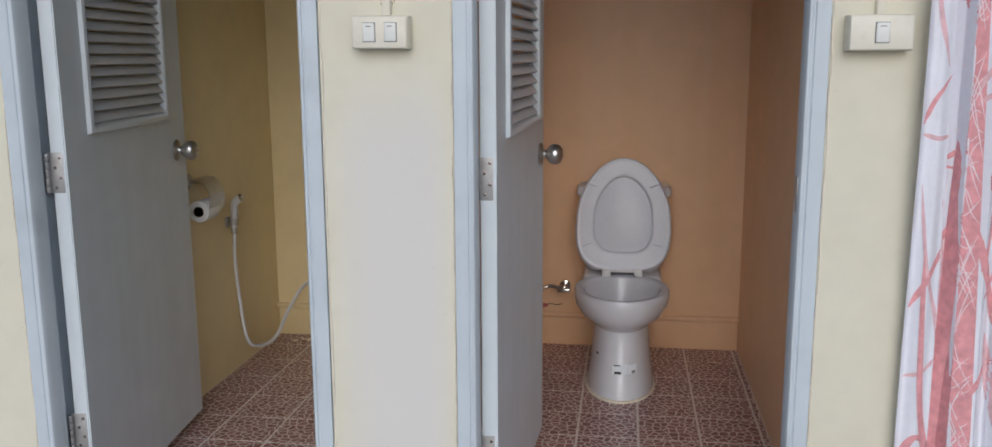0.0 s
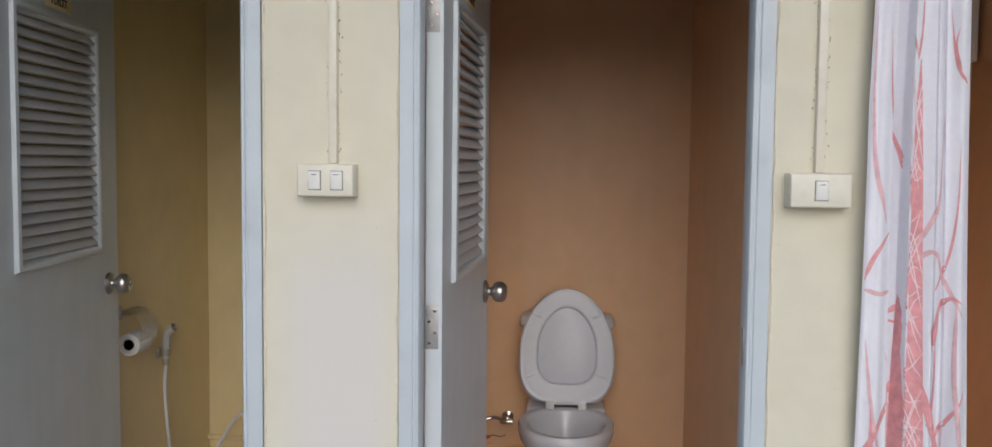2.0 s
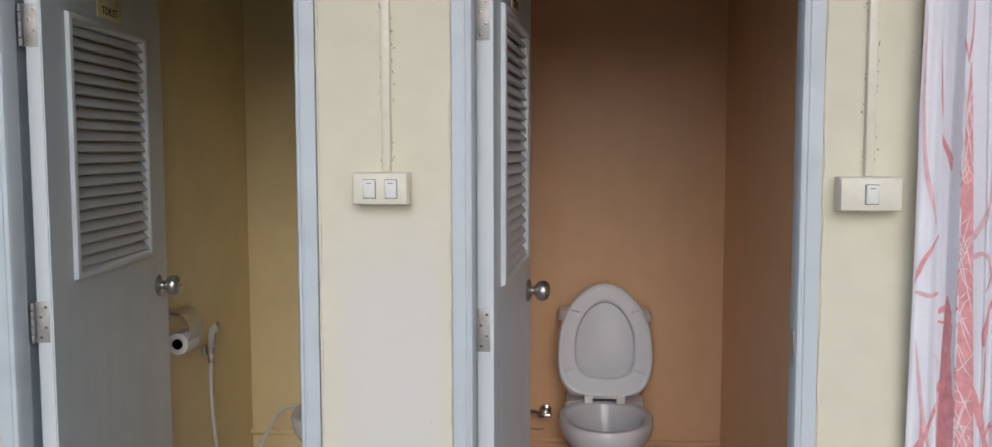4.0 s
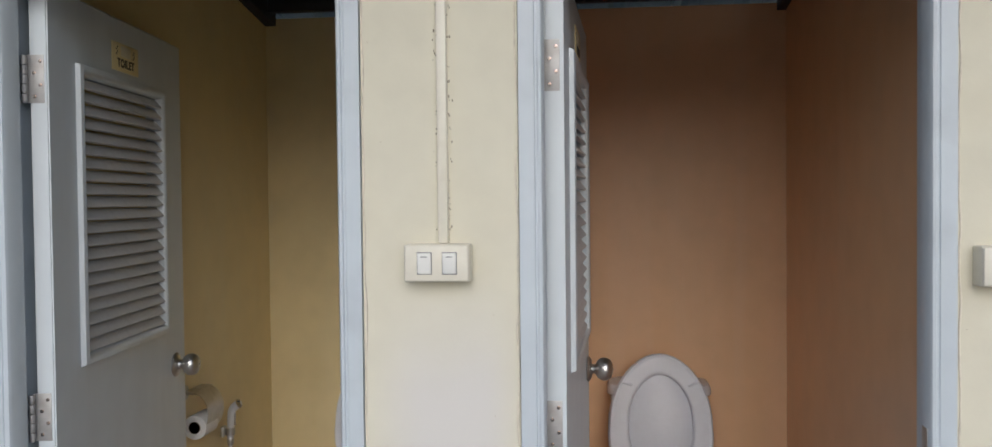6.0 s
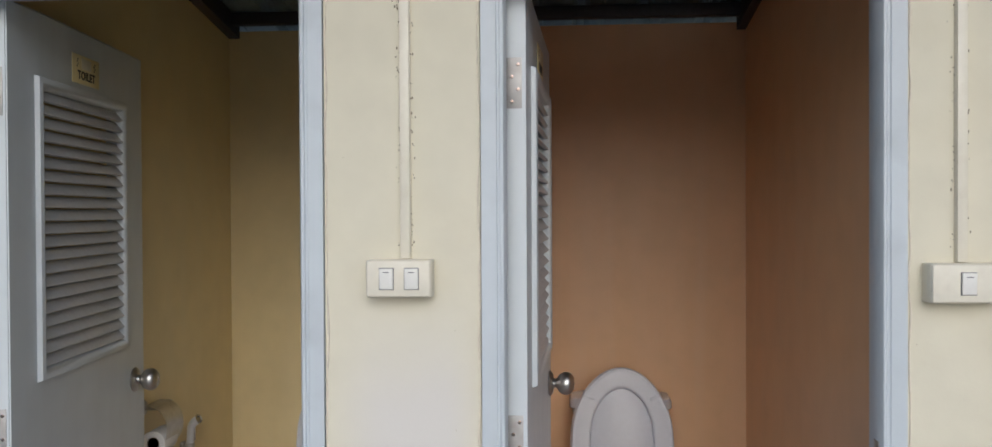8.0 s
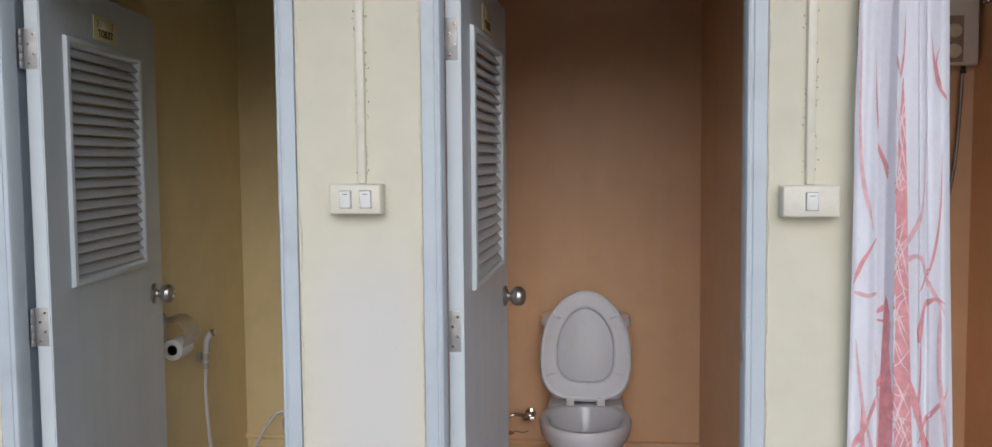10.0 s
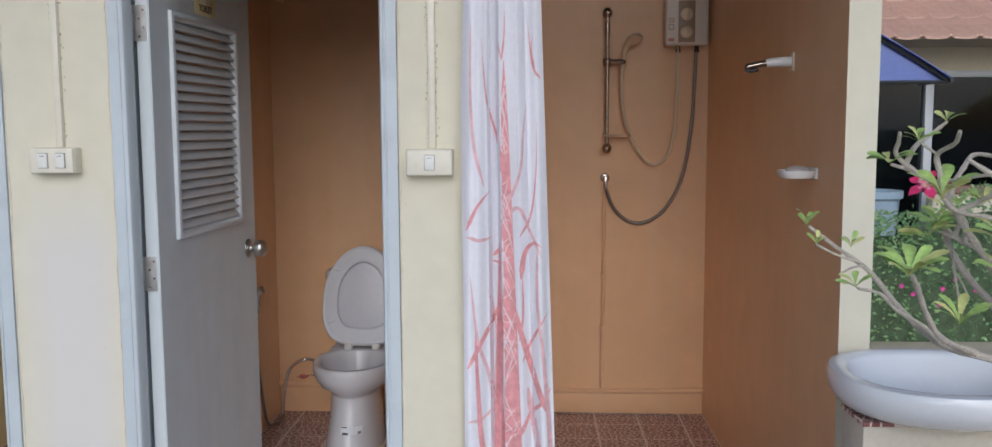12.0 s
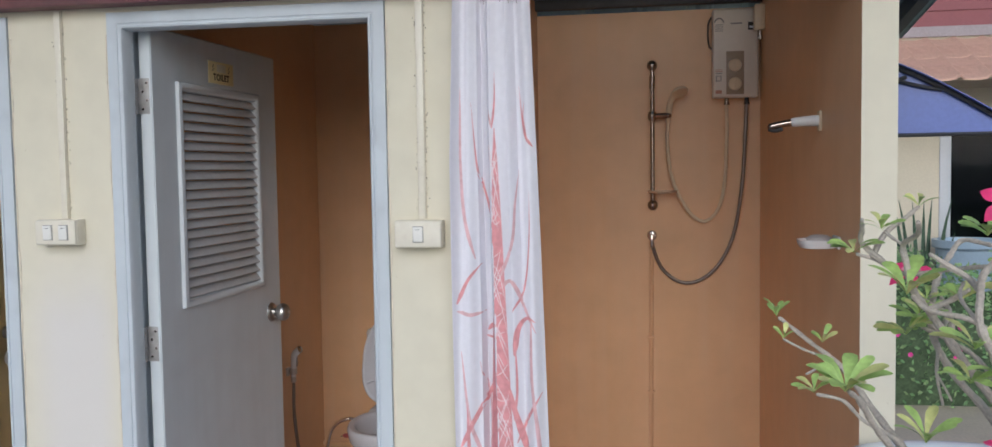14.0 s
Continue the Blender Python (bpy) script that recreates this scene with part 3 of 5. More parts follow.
def bidet_sprayer(m, colour, label):
    """Hand spray hanging in a wall clip; local +x points out of the wall, y along it."""
    b = thing("bidet_sprayer", m, label, "bidet spray", "hand sprays")
    clip = part("wall_clip", box(0, 0.012, -0.018, 0.018, -0.02, 0.02, 0.005), STEEL, b, "steel wall clip")
    part("clip_ring", lathe([(0.010, -0.012), (0.017, -0.012), (0.017, 0.014), (0.010, 0.014), (0.010, -0.012)], 16, Matrix.Translation((0.028, 0.008, 0.0))), STEEL, clip)
    grip = tube([(0.028, 0.008, -0.025), (0.030, 0.010, 0.03), (0.034, 0.014, 0.075), (0.056, 0.020, 0.098)], 0.012, 0.016, 14)
    h = part("grip", grip, colour, b)
    part("spray_face", lathe([(0, 0), (0.016, 0), (0.018, 0.006), (0.013, 0.014), (0, 0.014)], 16, along((0.052, 0.019, 0.096), (0.8, 0.2, 0.35))), CHROME, h)
    part("trigger", box(0.040, 0.047, 0.008, 0.018, 0.02, 0.085, 0.003), CHROME, h)
    part("hose_nut", lathe([(0, -0.05), (0.010, -0.05), (0.012, -0.045), (0.012, -0.028), (0.009, -0.022), (0, -0.022)], 12, Matrix.Translation((0.028, 0.008, 0))), STEEL, b)
    return b


bidet_sprayer(pose(XL, 3.432, 0.548), PLASTIC, "white bidet hand spray in a steel wall clip")
hose("bidet_hose", [(-1.600, 3.440, 0.498), (-1.602, 3.435, 0.395), (-1.59, 3.437, 0.20), (-1.575, 3.46, 0.04), (-1.55, 3.54, -0.005), (-1.52, 3.63, 0.01), (-1.49, 3.72, 0.11), (-1.45, 3.83, 0.195), (-1.36, 3.855, 0.21)], 0.0075, PLASTIC, "white flexible bidet hose looping to the valve", 8)
bidet_sprayer(pose(XA1, 3.485, 0.525), PLASTIC, "white bidet hand spray in a steel wall clip")
hose("bidet_hose", [(-0.480, 3.493, 0.475), (-0.482, 3.495, 0.33), (-0.472, 3.52, 0.13), (-0.467, 3.58, -0.02), (-0.460, 3.68, -0.055), (-0.457, 3.80, -0.068)], 0.0075, GREYHOSE, "grey steel bidet hose hanging to the floor", 8)


def paper_holder():
    h = thing("paper_holder", pose(XL, 3.124, 0.755), "steel toilet paper holder with curved cover plate", "paper holder")
    part("rosette", lathe([(0, 0), (0.027, 0), (0.027, 0.004), (0.022, 0.010), (0, 0.012)], 20, along((0, 0, 0), (1, 0, 0))), STEEL, h)
    part("arm", box(0.010, 0.055, -0.006, 0.11, -0.007, 0.007, 0.003), STEEL, h)
    secs = []
    for k in range(13):
        a = radians(100 - 12.5 * k)
        r = 0.056
        secs.append([(0.045 + rr * math.cos(a) * 0.9, yy, -0.066 + rr * math.sin(a) * 1.25) for rr, yy in ((r, -0.028), (r, 0.10), (r + 0.0015, 0.10), (r + 0.0015, -0.028))])
    part("cover", rings(secs), STEEL, h, "curved steel cover plate")
    part("spindle", lathe([(0, 0.0), (0.012, 0.0), (0.012, 0.14), (0, 0.14)], 12, along((0.053, -0.03, -0.108), (0, 1, 0))), DARKCHROME, h)
    return h


paper_holder()
roll = part("toilet_roll", lathe([(0.020, 0), (0.020, 0.001), (0.039, 0.0), (0.040, 0.003), (0.040, 0.097), (0.039, 0.1), (0.020, 0.1), (0.020, 0.0)], 32, along((0, 0, 0), (0, 1, 0))), PAPER)
roll.location = (XL + 0.053, 3.088, 0.648)
tagged(roll, "white toilet paper roll on the steel holder", "toilet paper")
core = part("core", lathe([(0.0185, -0.001), (0.0198, -0.001), (0.0198, 0.101), (0.0185, 0.101), (0.0185, -0.001)], 24, along((0, 0, 0), (0, 1, 0))), mat("cardboard", (0.22, 0.17, 0.12), 0.9), roll, "grey-brown cardboard core")

# ---- pipes along the back wall ----
def pipe_run(x0, x1, z, r, material):
    return tagged(part("pipe", tube([(x0, YB - r, z), ((x0 + x1) / 2, YB - r, z - 0.004), (x1, YB - r, z)], r, n=12, steps=3), material), "painted water pipe along the foot of the wall", "pipe", "wall pipes", "structure")


pipe_run(XL + 0.001, XA0 - 0.001, 0.062, 0.013, YELLOW)
pipe_run(XA1 + 0.001, XB0 - 0.001, 0.062, 0.013, TAN)
pipe_run(XB1 + 0.001, XR - 0.001, 0.040, 0.013, TAN)
for x0, x1, mm in ((XL, XA0, YELLOW), (XA1, XB0, TAN), (XB1, XR, TAN)):
    tagged(part("baseboard", box(x0 + 0.002, x1 - 0.002, YB - 0.008, YB - 0.001, ZF, 0.026 if x0 > 0.5 else 0.048, 0.003), mm), "painted skirting band under the pipe", "baseboard", kind="structure")
vp = tagged(part("riser_pipe", tube([(1.116, YB - 0.011, 0.055), (1.120, YB - 0.011, 0.6), (1.125, YB - 0.011, 1.08)], 0.010, n=12, steps=4), TAN), "painted water pipe rising to the shower tap", "pipe", kind="structure")
for zz in (0.36, 0.62):
    part("clip", box(1.104, 1.136, YB - 0.024, YB, zz - 0.006, zz + 0.006, 0.003), TAN, vp)

# ---- switches and conduits ----
def switch_box(x0, x1, z0, z1, rockers, label):
    s = thing("light_switch", pose((x0 + x1) / 2, YF, (z0 + z1) / 2), label, "light switch", "surface switches")
    w, h = (x1 - x0) / 2, (z1 - z0) / 2
    part("back_box", box(-w, w, -0.040, 0, -h, h, 0.003, 3), IVORY, s)
    part("cover_plate", box(-w + 0.001, w - 0.001, -0.049, -0.0405, -h + 0.001, h - 0.001, 0.004, 3), IVORY, s)
    for rx in rockers:
        r = part("rocker_frame", box(rx - 0.0145, rx + 0.0145, -0.0505, -0.0485, -0.0215, 0.0215, 0.0006), GREYINK, s)
        bm = box(-0.0132, 0.0132, -0.003, 0.003, -0.020, 0.020, 0.0015)
        bm.transform(pose(rx, -0.052, 0, 4, 0, 0))
        part("rocker", bm, ROCKER, r)
        part("mark", box(rx - 0.006, rx + 0.006, -0.0562, -0.0556, 0.0120, 0.0135), INK, r)
    return s


switch_box(-0.642, -0.514, 1.223, 1.296, (-0.023, 0.026), "ivory double light switch on the cream wall")
switch_box(0.424, 0.554, 1.213, 1.287, (0.001,), "ivory single light switch on the cream wall")


def conduit(xc, z0, label, seed):
    c = thing("conduit", pose(xc, YF, z0), label, "cable trunking", "cable trunking")
    h = ZT + 0.008 - z0
    part("base", box(-0.0105, 0.0105, -0.006, 0, 0.001, h, 0.001), IVORY, c)
    part("cover", box(-0.0097, 0.0097, -0.014, -0.0061, 0.001, h, 0.002), IVORY, c)
    rnd = random.Random(seed)
    for side in (-1, 1):
        bm = bmesh.new()
        for _ in range(40):
            z, r = rnd.uniform(0.02, h - 0.02), rnd.uniform(0.0004, 0.0016)
            bmesh.ops.create_icosphere(bm, subdivisions=1, radius=r, matrix=Matrix.Translation((side * (0.0105 + abs(rnd.gauss(0, 0.004))), -rnd.uniform(0.0, 0.003), z)) @ Matrix.Diagonal((1, 0.5, rnd.uniform(1, 2.5), 1)))
        tagged(part("mould_specks", bm, mat("mould", (0.16, 0.13, 0.08), 0.9), c), kind="stuff")
    return c


conduit(-0.570, 1.296, "cream plastic cable trunking with mould specks above the switch", 3)
conduit(0.494, 1.287, "cream plastic cable trunking with mould specks above the switch", 4)

# rough paint beads beside the frames
def bead(x, seed, r=0.002):
    rnd = random.Random(seed)
    pts = [(x + rnd.uniform(-0.0025, 0.0025), YF - 0.001, z * 0.063 + ZF + 0.01) for z in range(31)]
    tagged(part("paint_bead", tube(pts, r, n=6, steps=2, wob=0.45, seed=seed), SEALANT), "uneven sealant bead between wall and frame", "trim", kind="structure")


bead(-0.730, 5), bead(-0.425, 6, 0.002), bead(0.401, 7), bead(-1.541, 8, 0.002)

# strike plate on the second frame, scraps and a cable on the floors
tagged(part("strike_plate", box(0.3465, 0.3480, 2.038, 2.066, 0.860, 0.940, 0.0004), STEEL), "steel strike plate on the door frame", "strike plate", kind="structure")
tagged(part("strike_plate", box(-0.7855, -0.7840, 2.038, 2.066, 0.860, 0.940, 0.0004), STEEL), "steel strike plate on the door frame", "strike plate", kind="structure")
hose("floor_cable", [(x, y, ZF + 0.006) for x, y in ((0.60, 3.923), (0.85, 3.930), (1.12, 3.924), (1.33, 3.913), (1.43, 3.90), (1.48, 3.88))], 0.003, GREYHOSE, "thin dark cable lying along the shower floor")
for k in range(7):
    rs = random.Random(70 + k)
    x, y, r = -1.53 + 0.045 * k + rs.uniform(-0.02, 0.02), 3.88 + rs.uniform(-0.06, 0.03), rs.uniform(0.008, 0.022)
    sc = part("plaster_crumb", rings([[(r * q * math.cos(a) * rs.uniform(0.75, 1.2), r * q * math.sin(a) * rs.uniform(0.75, 1.2), z) for a in (2 * math.pi * i / 9 for i in range(9))] for q, z in ((1.0, 0.0), (0.9, 0.003), (0.5, 0.006))]), SEALANT)
    sc.location = (x, y, ZF)
    tagged(sc, "pale crumb of plaster on the tiled floor", "rubble", "plaster crumbs")

# ---- shower fittings ----
def heater():
    h = thing("water_heater", pose(1.499, YB, 1.926), "white electric shower heater with brown dial panel", "water heater")
    w, z = 0.100, 0.198
    part("back_plate", box(-w + 0.004, w - 0.004, -0.018, 0, -z + 0.004, z - 0.004, 0.006), SHELL, h)
    part("shell", box(-w, w, -0.092, -0.0185, -z, z, 0.010, 4), SHELL, h)
    p = part("panel", box(-0.041, 0.037, -0.0935, -0.0915, -0.184, 0.008, 0.0008), PANEL, h, "brown control panel")
    for zz in (-0.055, -0.138):
        d = part("dial", lathe([(0, 0), (0.029, 0), (0.030, 0.004), (0.028, 0.014), (0.024, 0.017), (0, 0.0175)], 28, along((-0.003, -0.0935, zz), (0, -1, 0))), CREAMPLASTIC, p, "round cream dial")
        part("dial_grip", box(-0.006, 0.0, -0.115, -0.110, zz - 0.024, zz + 0.024, 0.002), CREAMPLASTIC, d)
    part("logo", box(-0.022, 0.028, -0.0930, -0.0918, 0.128, 0.134), GREYINK, h)
    part("badge", box(0.054, 0.088, -0.0932, -0.0918, 0.100, 0.135), INK, h, "small dark badge")
    part("badge_mark", box(0.060, 0.082, -0.0938, -0.0930, 0.108, 0.118), LABEL, h)
    arc = bmesh.new()
    rings([[(-0.072 + r * math.cos(a), -0.0925 - dy, 0.136 + r * math.sin(a)) for r, dy in ((0.016, 0), (0.022, 0), (0.022, 0.0006), (0.016, 0.0006))] for a in (radians(20 * k) for k in range(10))], arc)
    part("energy_mark", arc, GREYINK, h)
    for k in range(4):
        part("print_bar", box(-0.09, -0.054, -0.0930, -0.0918, 0.098 + 0.009 * k, 0.101 + 0.009 * k), GREYINK, h)
    for k in range(3):
        part("print_bar", box(-0.088, -0.058, -0.0930, -0.0918, -0.075 - 0.008 * k, -0.072 - 0.008 * k), REDINK if k < 2 else GREYINK, h)
    part("print_box", box(-0.086, -0.062, -0.0930, -0.0918, -0.125, -0.100), GREYINK, h)
    part("print_box_inner", box(-0.083, -0.065, -0.0934, -0.0922, -0.122, -0.103), SHELL, h)
    part("print_bar", box(-0.088, -0.06, -0.0930, -0.0918, -0.18, -0.165), REDINK, h)
    part("outlet", lathe([(0, 0), (0.010, 0), (0.010, 0.02), (0.013, 0.021), (0.013, 0.03), (0, 0.03)], 14, along((-0.036, -0.055, -z), (0, 0, -1))), DARKCHROME, h)
    part("inlet", lathe([(0, 0), (0.010, 0), (0.010, 0.02), (0.013, 0.021), (0.013, 0.03), (0, 0.03)], 14, along((0.052, -0.055, -z), (0, 0, -1))), RUBBER, h)
    return h


heater()
# breaker box on the side wall with its lead
br = thing("breaker_box", pose(XR, 3.80, 2.075), "small cream breaker box beside the heater", "breaker")
part("case", box(-0.045, 0, -0.030, 0.030, -0.06, 0.05, 0.005), CREAMPLASTIC, br)
part("gland", lathe([(0, 0), (0.010, 0), (0.010, 0.03), (0, 0.03)], 12, along((-0.02, 0, -0.06), (0, 0, -1))), DARKCHROME, br)
part("tap_lever", box(-0.03, -0.012, -0.035, 0.01, -0.105, -0.088, 0.004), DARKCHROME, br)
hose("heater_lead", [(1.400, 3.93, 2.10), (1.385, 3.93, 2.07), (1.383, 3.93, 2.01), (1.390, 3.93, 1.965), (1.407, 3.94, 1.955)], 0.004, RUBBER, "black electric lead beside the water heater")


def shower_rail():
    r = thing("shower_rail", pose(1.130, YB, 1.245), "spotted chrome shower rail with hand shower bracket", "shower rail")
    part("rail", lathe([(0, 0), (0.0095, 0), (0.0095, 0.640), (0, 0.640)], 16, Matrix.Translation((0, -0.055, 0))), DARKCHROME, r)
    for zz in (0.0, 0.640):
        e = part("end_bracket", lathe([(0, -0.024), (0.012, -0.022), (0.021, -0.012), (0.024, 0.0), (0.021, 0.012), (0.012, 0.022), (0, 0.024)], 20, Matrix.Translation((0, -0.055, zz))), DARKCHROME, r)
        part("stem", lathe([(0, 0), (0.018, 0), (0.016, 0.004), (0.011, 0.01), (0.011, 0.05), (0, 0.05)], 16, along((0, 0, zz), (0, -1, 0))), DARKCHROME, e)
    part("collar", lathe([(0, 0), (0.012, 0), (0.013, 0.02), (0.012, 0.06), (0, 0.06)], 14, Matrix.Translation((0, -0.055, 0.535))), DARKCHROME, r)
    s = part("slider", lathe([(0, -0.022), (0.016, -0.02), (0.021, -0.008), (0.021, 0.008), (0.016, 0.02), (0, 0.022)], 18, Matrix.Translation((0, -0.055, 0.41))), DARKCHROME, r)
    part("slider_arm", tube([(0.012, -0.060, 0.41), (0.045, -0.068, 0.410), (0.075, -0.075, 0.410)], 0.013, 0.014, 12), DARKCHROME, s)
    part("soap_tray", rings([oval(0.045, -0.075, rx, 0.045, 0.045, z) for z, rx in ((0.055, 0.062), (0.062, 0.066), (0.068, 0.067), (0.066, 0.062), (0.060, 0.055))]), mat("clear_plastic", (0.55, 0.40, 0.27), 0.2), r, "brownish clear plastic soap tray")
    return r


shower_rail()
hs = thing("hand_shower", pose(1.200, 3.883, 1.665), "cream plastic hand shower in its bracket", "hand shower")
part("grip", tube([(0, 0, -0.045), (0.004, -0.004, 0.0), (0.012, -0.012, 0.05), (0.030, -0.030, 0.088)], 0.011, 0.015, 14), CREAMPLASTIC, hs)
part("head", lathe([(0, -0.012), (0.022, -0.011), (0.036, -0.003), (0.040, 0.008), (0.036, 0.013), (0, 0.014)], 24, along((0.050, -0.036, 0.096), (0.30, -0.45, -0.85))), CREAMPLASTIC, hs)
hose("shower_hose", [(1.463, 3.905, 1.70), (1.464, 3.902, 1.56), (1.456, 3.90, 1.37), (1.430, 3.90, 1.235), (1.372, 3.90, 1.170), (1.310, 3.90, 1.195), (1.248, 3.895, 1.29), (1.211, 3.89, 1.40), (1.197, 3.883, 1.54), (1.200, 3.883, 1.62)], 0.008, CREAMPLASTIC, "cream shower hose hanging in a loop")
hose("inlet_hose", [(1.551, 3.905, 1.70), (1.546, 3.905, 1.56), (1.532, 3.91, 1.33), (1.494, 3.92, 1.10), (1.42, 3.925, 0.955), (1.33, 3.925, 0.888), (1.245, 3.925, 0.888), (1.17, 3.92, 0.95), (1.132, 3.91, 1.04), (1.126, 3.91, 1.075)], 0.0085, GREYHOSE, "grey steel water hose looping to the heater")
bt = thing("shower_tap", pose(1.126, YB, 1.10), "small chrome stop tap on the shower wall", "tap")
part("escutcheon", lathe([(0, 0), (0.024, 0), (0.022, 0.006), (0.010, 0.010), (0, 0.010)], 18, along((0, 0, 0), (0, -1, 0))), CHROME, bt)
part("body", lathe([(0, 0.008), (0.010, 0.008), (0.013, 0.03), (0.012, 0.06), (0, 0.062)], 16, along((0, 0, 0), (0, -1, 0))), CHROME, bt)
part("lever", box(-0.009, 0.007, -0.075, -0.060, -0.052, 0.012, 0.005, 3), CHROME, bt)

tw = thing("towel_arm", pose(XR, 2.487, 1.553), "white and chrome towel arm on the shower wall", "towel arm")
part("mount", box(-0.008, 0, -0.022, 0.022, -0.032, 0.030, 0.005), CREAMPLASTIC, tw)
part("sleeve", tube([(-0.006, 0, 0), (-0.04, 0, -0.001), (-0.082, 0, -0.004)], 0.017, 0.014, 16), PLASTIC, tw, "frosted white sleeve")
part("arm", tube([(-0.08, 0, -0.004), (-0.11, 0, -0.008), (-0.148, 0, -0.016)], 0.011, 0.010, 14), DARKCHROME, tw)
part("end_tip", tube([(-0.112, 0, -0.024), (-0.135, 0, -0.029), (-0.150, 0, -0.025)], 0.006, 0.006, 8), RUBBER, tw)

sd = thing("soap_dish", pose(XR, 2.225, 1.208), "frosted white soap dish on the shower wall", "soap dish")
FROST = mat("frosted_plastic", (0.70, 0.68, 0.66), 0.25, vary=0.05)
secs = [oval(-0.055, 0, a, b, b, z, power=2.6) for a, b, z in ((0.030, 0.040, -0.018), (0.046, 0.052, -0.016), (0.054, 0.060, -0.002), (0.055, 0.061, 0.006), (0.050, 0.056, 0.007), (0.044, 0.050, -0.004), (0.03, 0.035, -0.008))]
part("dish", rings(secs), FROST, sd)
part("wall_mount", box(-0.012, 0, -0.04, 0.04, -0.020, 0.016, 0.006), FROST, sd)
sb = part("soap", rings([oval(-0.052, 0, a, b, b, z) for a, b, z in ((0.020, 0.024, -0.007), (0.034, 0.038, 0.0), (0.034, 0.038, 0.010), (0.022, 0.026, 0.018), (0.005, 0.006, 0.020))]), mat("grey_soap", (0.45, 0.42, 0.41), 0.5))
sb.location = (XR, 2.225, 1.208)
tagged(sb, "worn grey-white soap bar in the dish", "soap")

# ---- shower curtain ----
def curtain_point(s, z, lift=0.0):
    """Folded cloth: s along the cloth from 0 to 1."""
    k = (1.88 - z) / 1.75
    w = 0.186 + 0.055 * k
    ph = 2 * math.pi * 4.2 * s + 0.5 * math.sin(3 * z)
    amp = (0.017 + 0.010 * k) * (0.65 + 0.35 * math.sin(7.3 * s + 1.1)) * (0.5 if s > 0.78 else 0.55 if s < 0.30 else 0.6 if 0.47 < s < 0.66 else 1.0)
    # one deep pleat hanging back behind the printed trunk
    tuck = max(0.0, min(1.0, (s - 0.29) / 0.045)) * max(0.0, min(1.0, (0.455 - s) / 0.05))
    tuck = tuck * tuck * (3 - 2 * tuck) * (0.020 + 0.032 * min(1.0, k * 1.6))
    x = 0.580 + 0.013 * max(0.0, 1 - 4 * k) * (1 - s) + (w + 0.027) * s
    y = 2.014 + 0.012 * s - 0.028 * max(0.0, 1 - 7 * s) + amp * math.sin(ph) + tuck + 0.006 * math.sin(4 * z + 9 * s)
    return Vector((x, y - lift, z))


def ribbon(pts, w0, w1, lift, thick=0.0006):
    """A printed stroke lying on the cloth, through points (s, z)."""
    path = smooth_path([(s, z, 0) for s, z in pts], 8)
    secs = []
    for i, p in enumerate(path):
        d = path[min(i + 1, len(path) - 1)] - path[max(i - 1, 0)]
        d.x *= 0.22
        nrm = Vector((-d.y, d.x, 0)).normalized() if d.length else Vector((1, 0, 0))
        w = (w0 + (w1 - w0) * i / (len(path) - 1)) * min(1.0, 0.25 + 0.25 * i, 0.15 + 0.2 * (len(path) - 1 - i))
        ring = []
        for off, lf in ((-1, lift), (-0.6, lift), (-0.2, lift), (0.2, lift), (0.6, lift), (1, lift), (1, lift - thick), (0.33, lift - thick), (-0.33, lift - thick), (-1, lift - thick)):
            ring.append(curtain_point(min(0.995, max(0.005, p.x + nrm.x * off * w / 0.22)), p.y + nrm.y * off * w, lf))
        secs.append(ring)
    return rings(secs)


ct = thing("shower_curtain", pose(0, 0, 0), "white fabric shower curtain with coral tree print", "curtain")
bm = bmesh.new()
cols = []
for i in range(121):
    cols.append([bm.verts.new(curtain_point(i / 120, 1.885 - 1.765 * j / 60)) for j in range(61)])
for a, b in zip(cols, cols[1:]):
    for j in range(60):
        bm.faces.new((a[j], a[j + 1], b[j + 1], b[j]))
cloth = part("cloth", bm, FABRIC, ct)
sol = cloth.modifiers.new("thickness", "SOLIDIFY")
sol.thickness = 0.0008
trunk = [(0.51, 1.53), (0.51, 1.3), (0.50, 1.05), (0.49, 0.8), (0.48, 0.5), (0.47, 0.14)]
LIFT = 0.0022
part("printed_trunk", ribbon(trunk, 0.004, 0.040, LIFT), PRINT, ct)
rnd = random.Random(11)
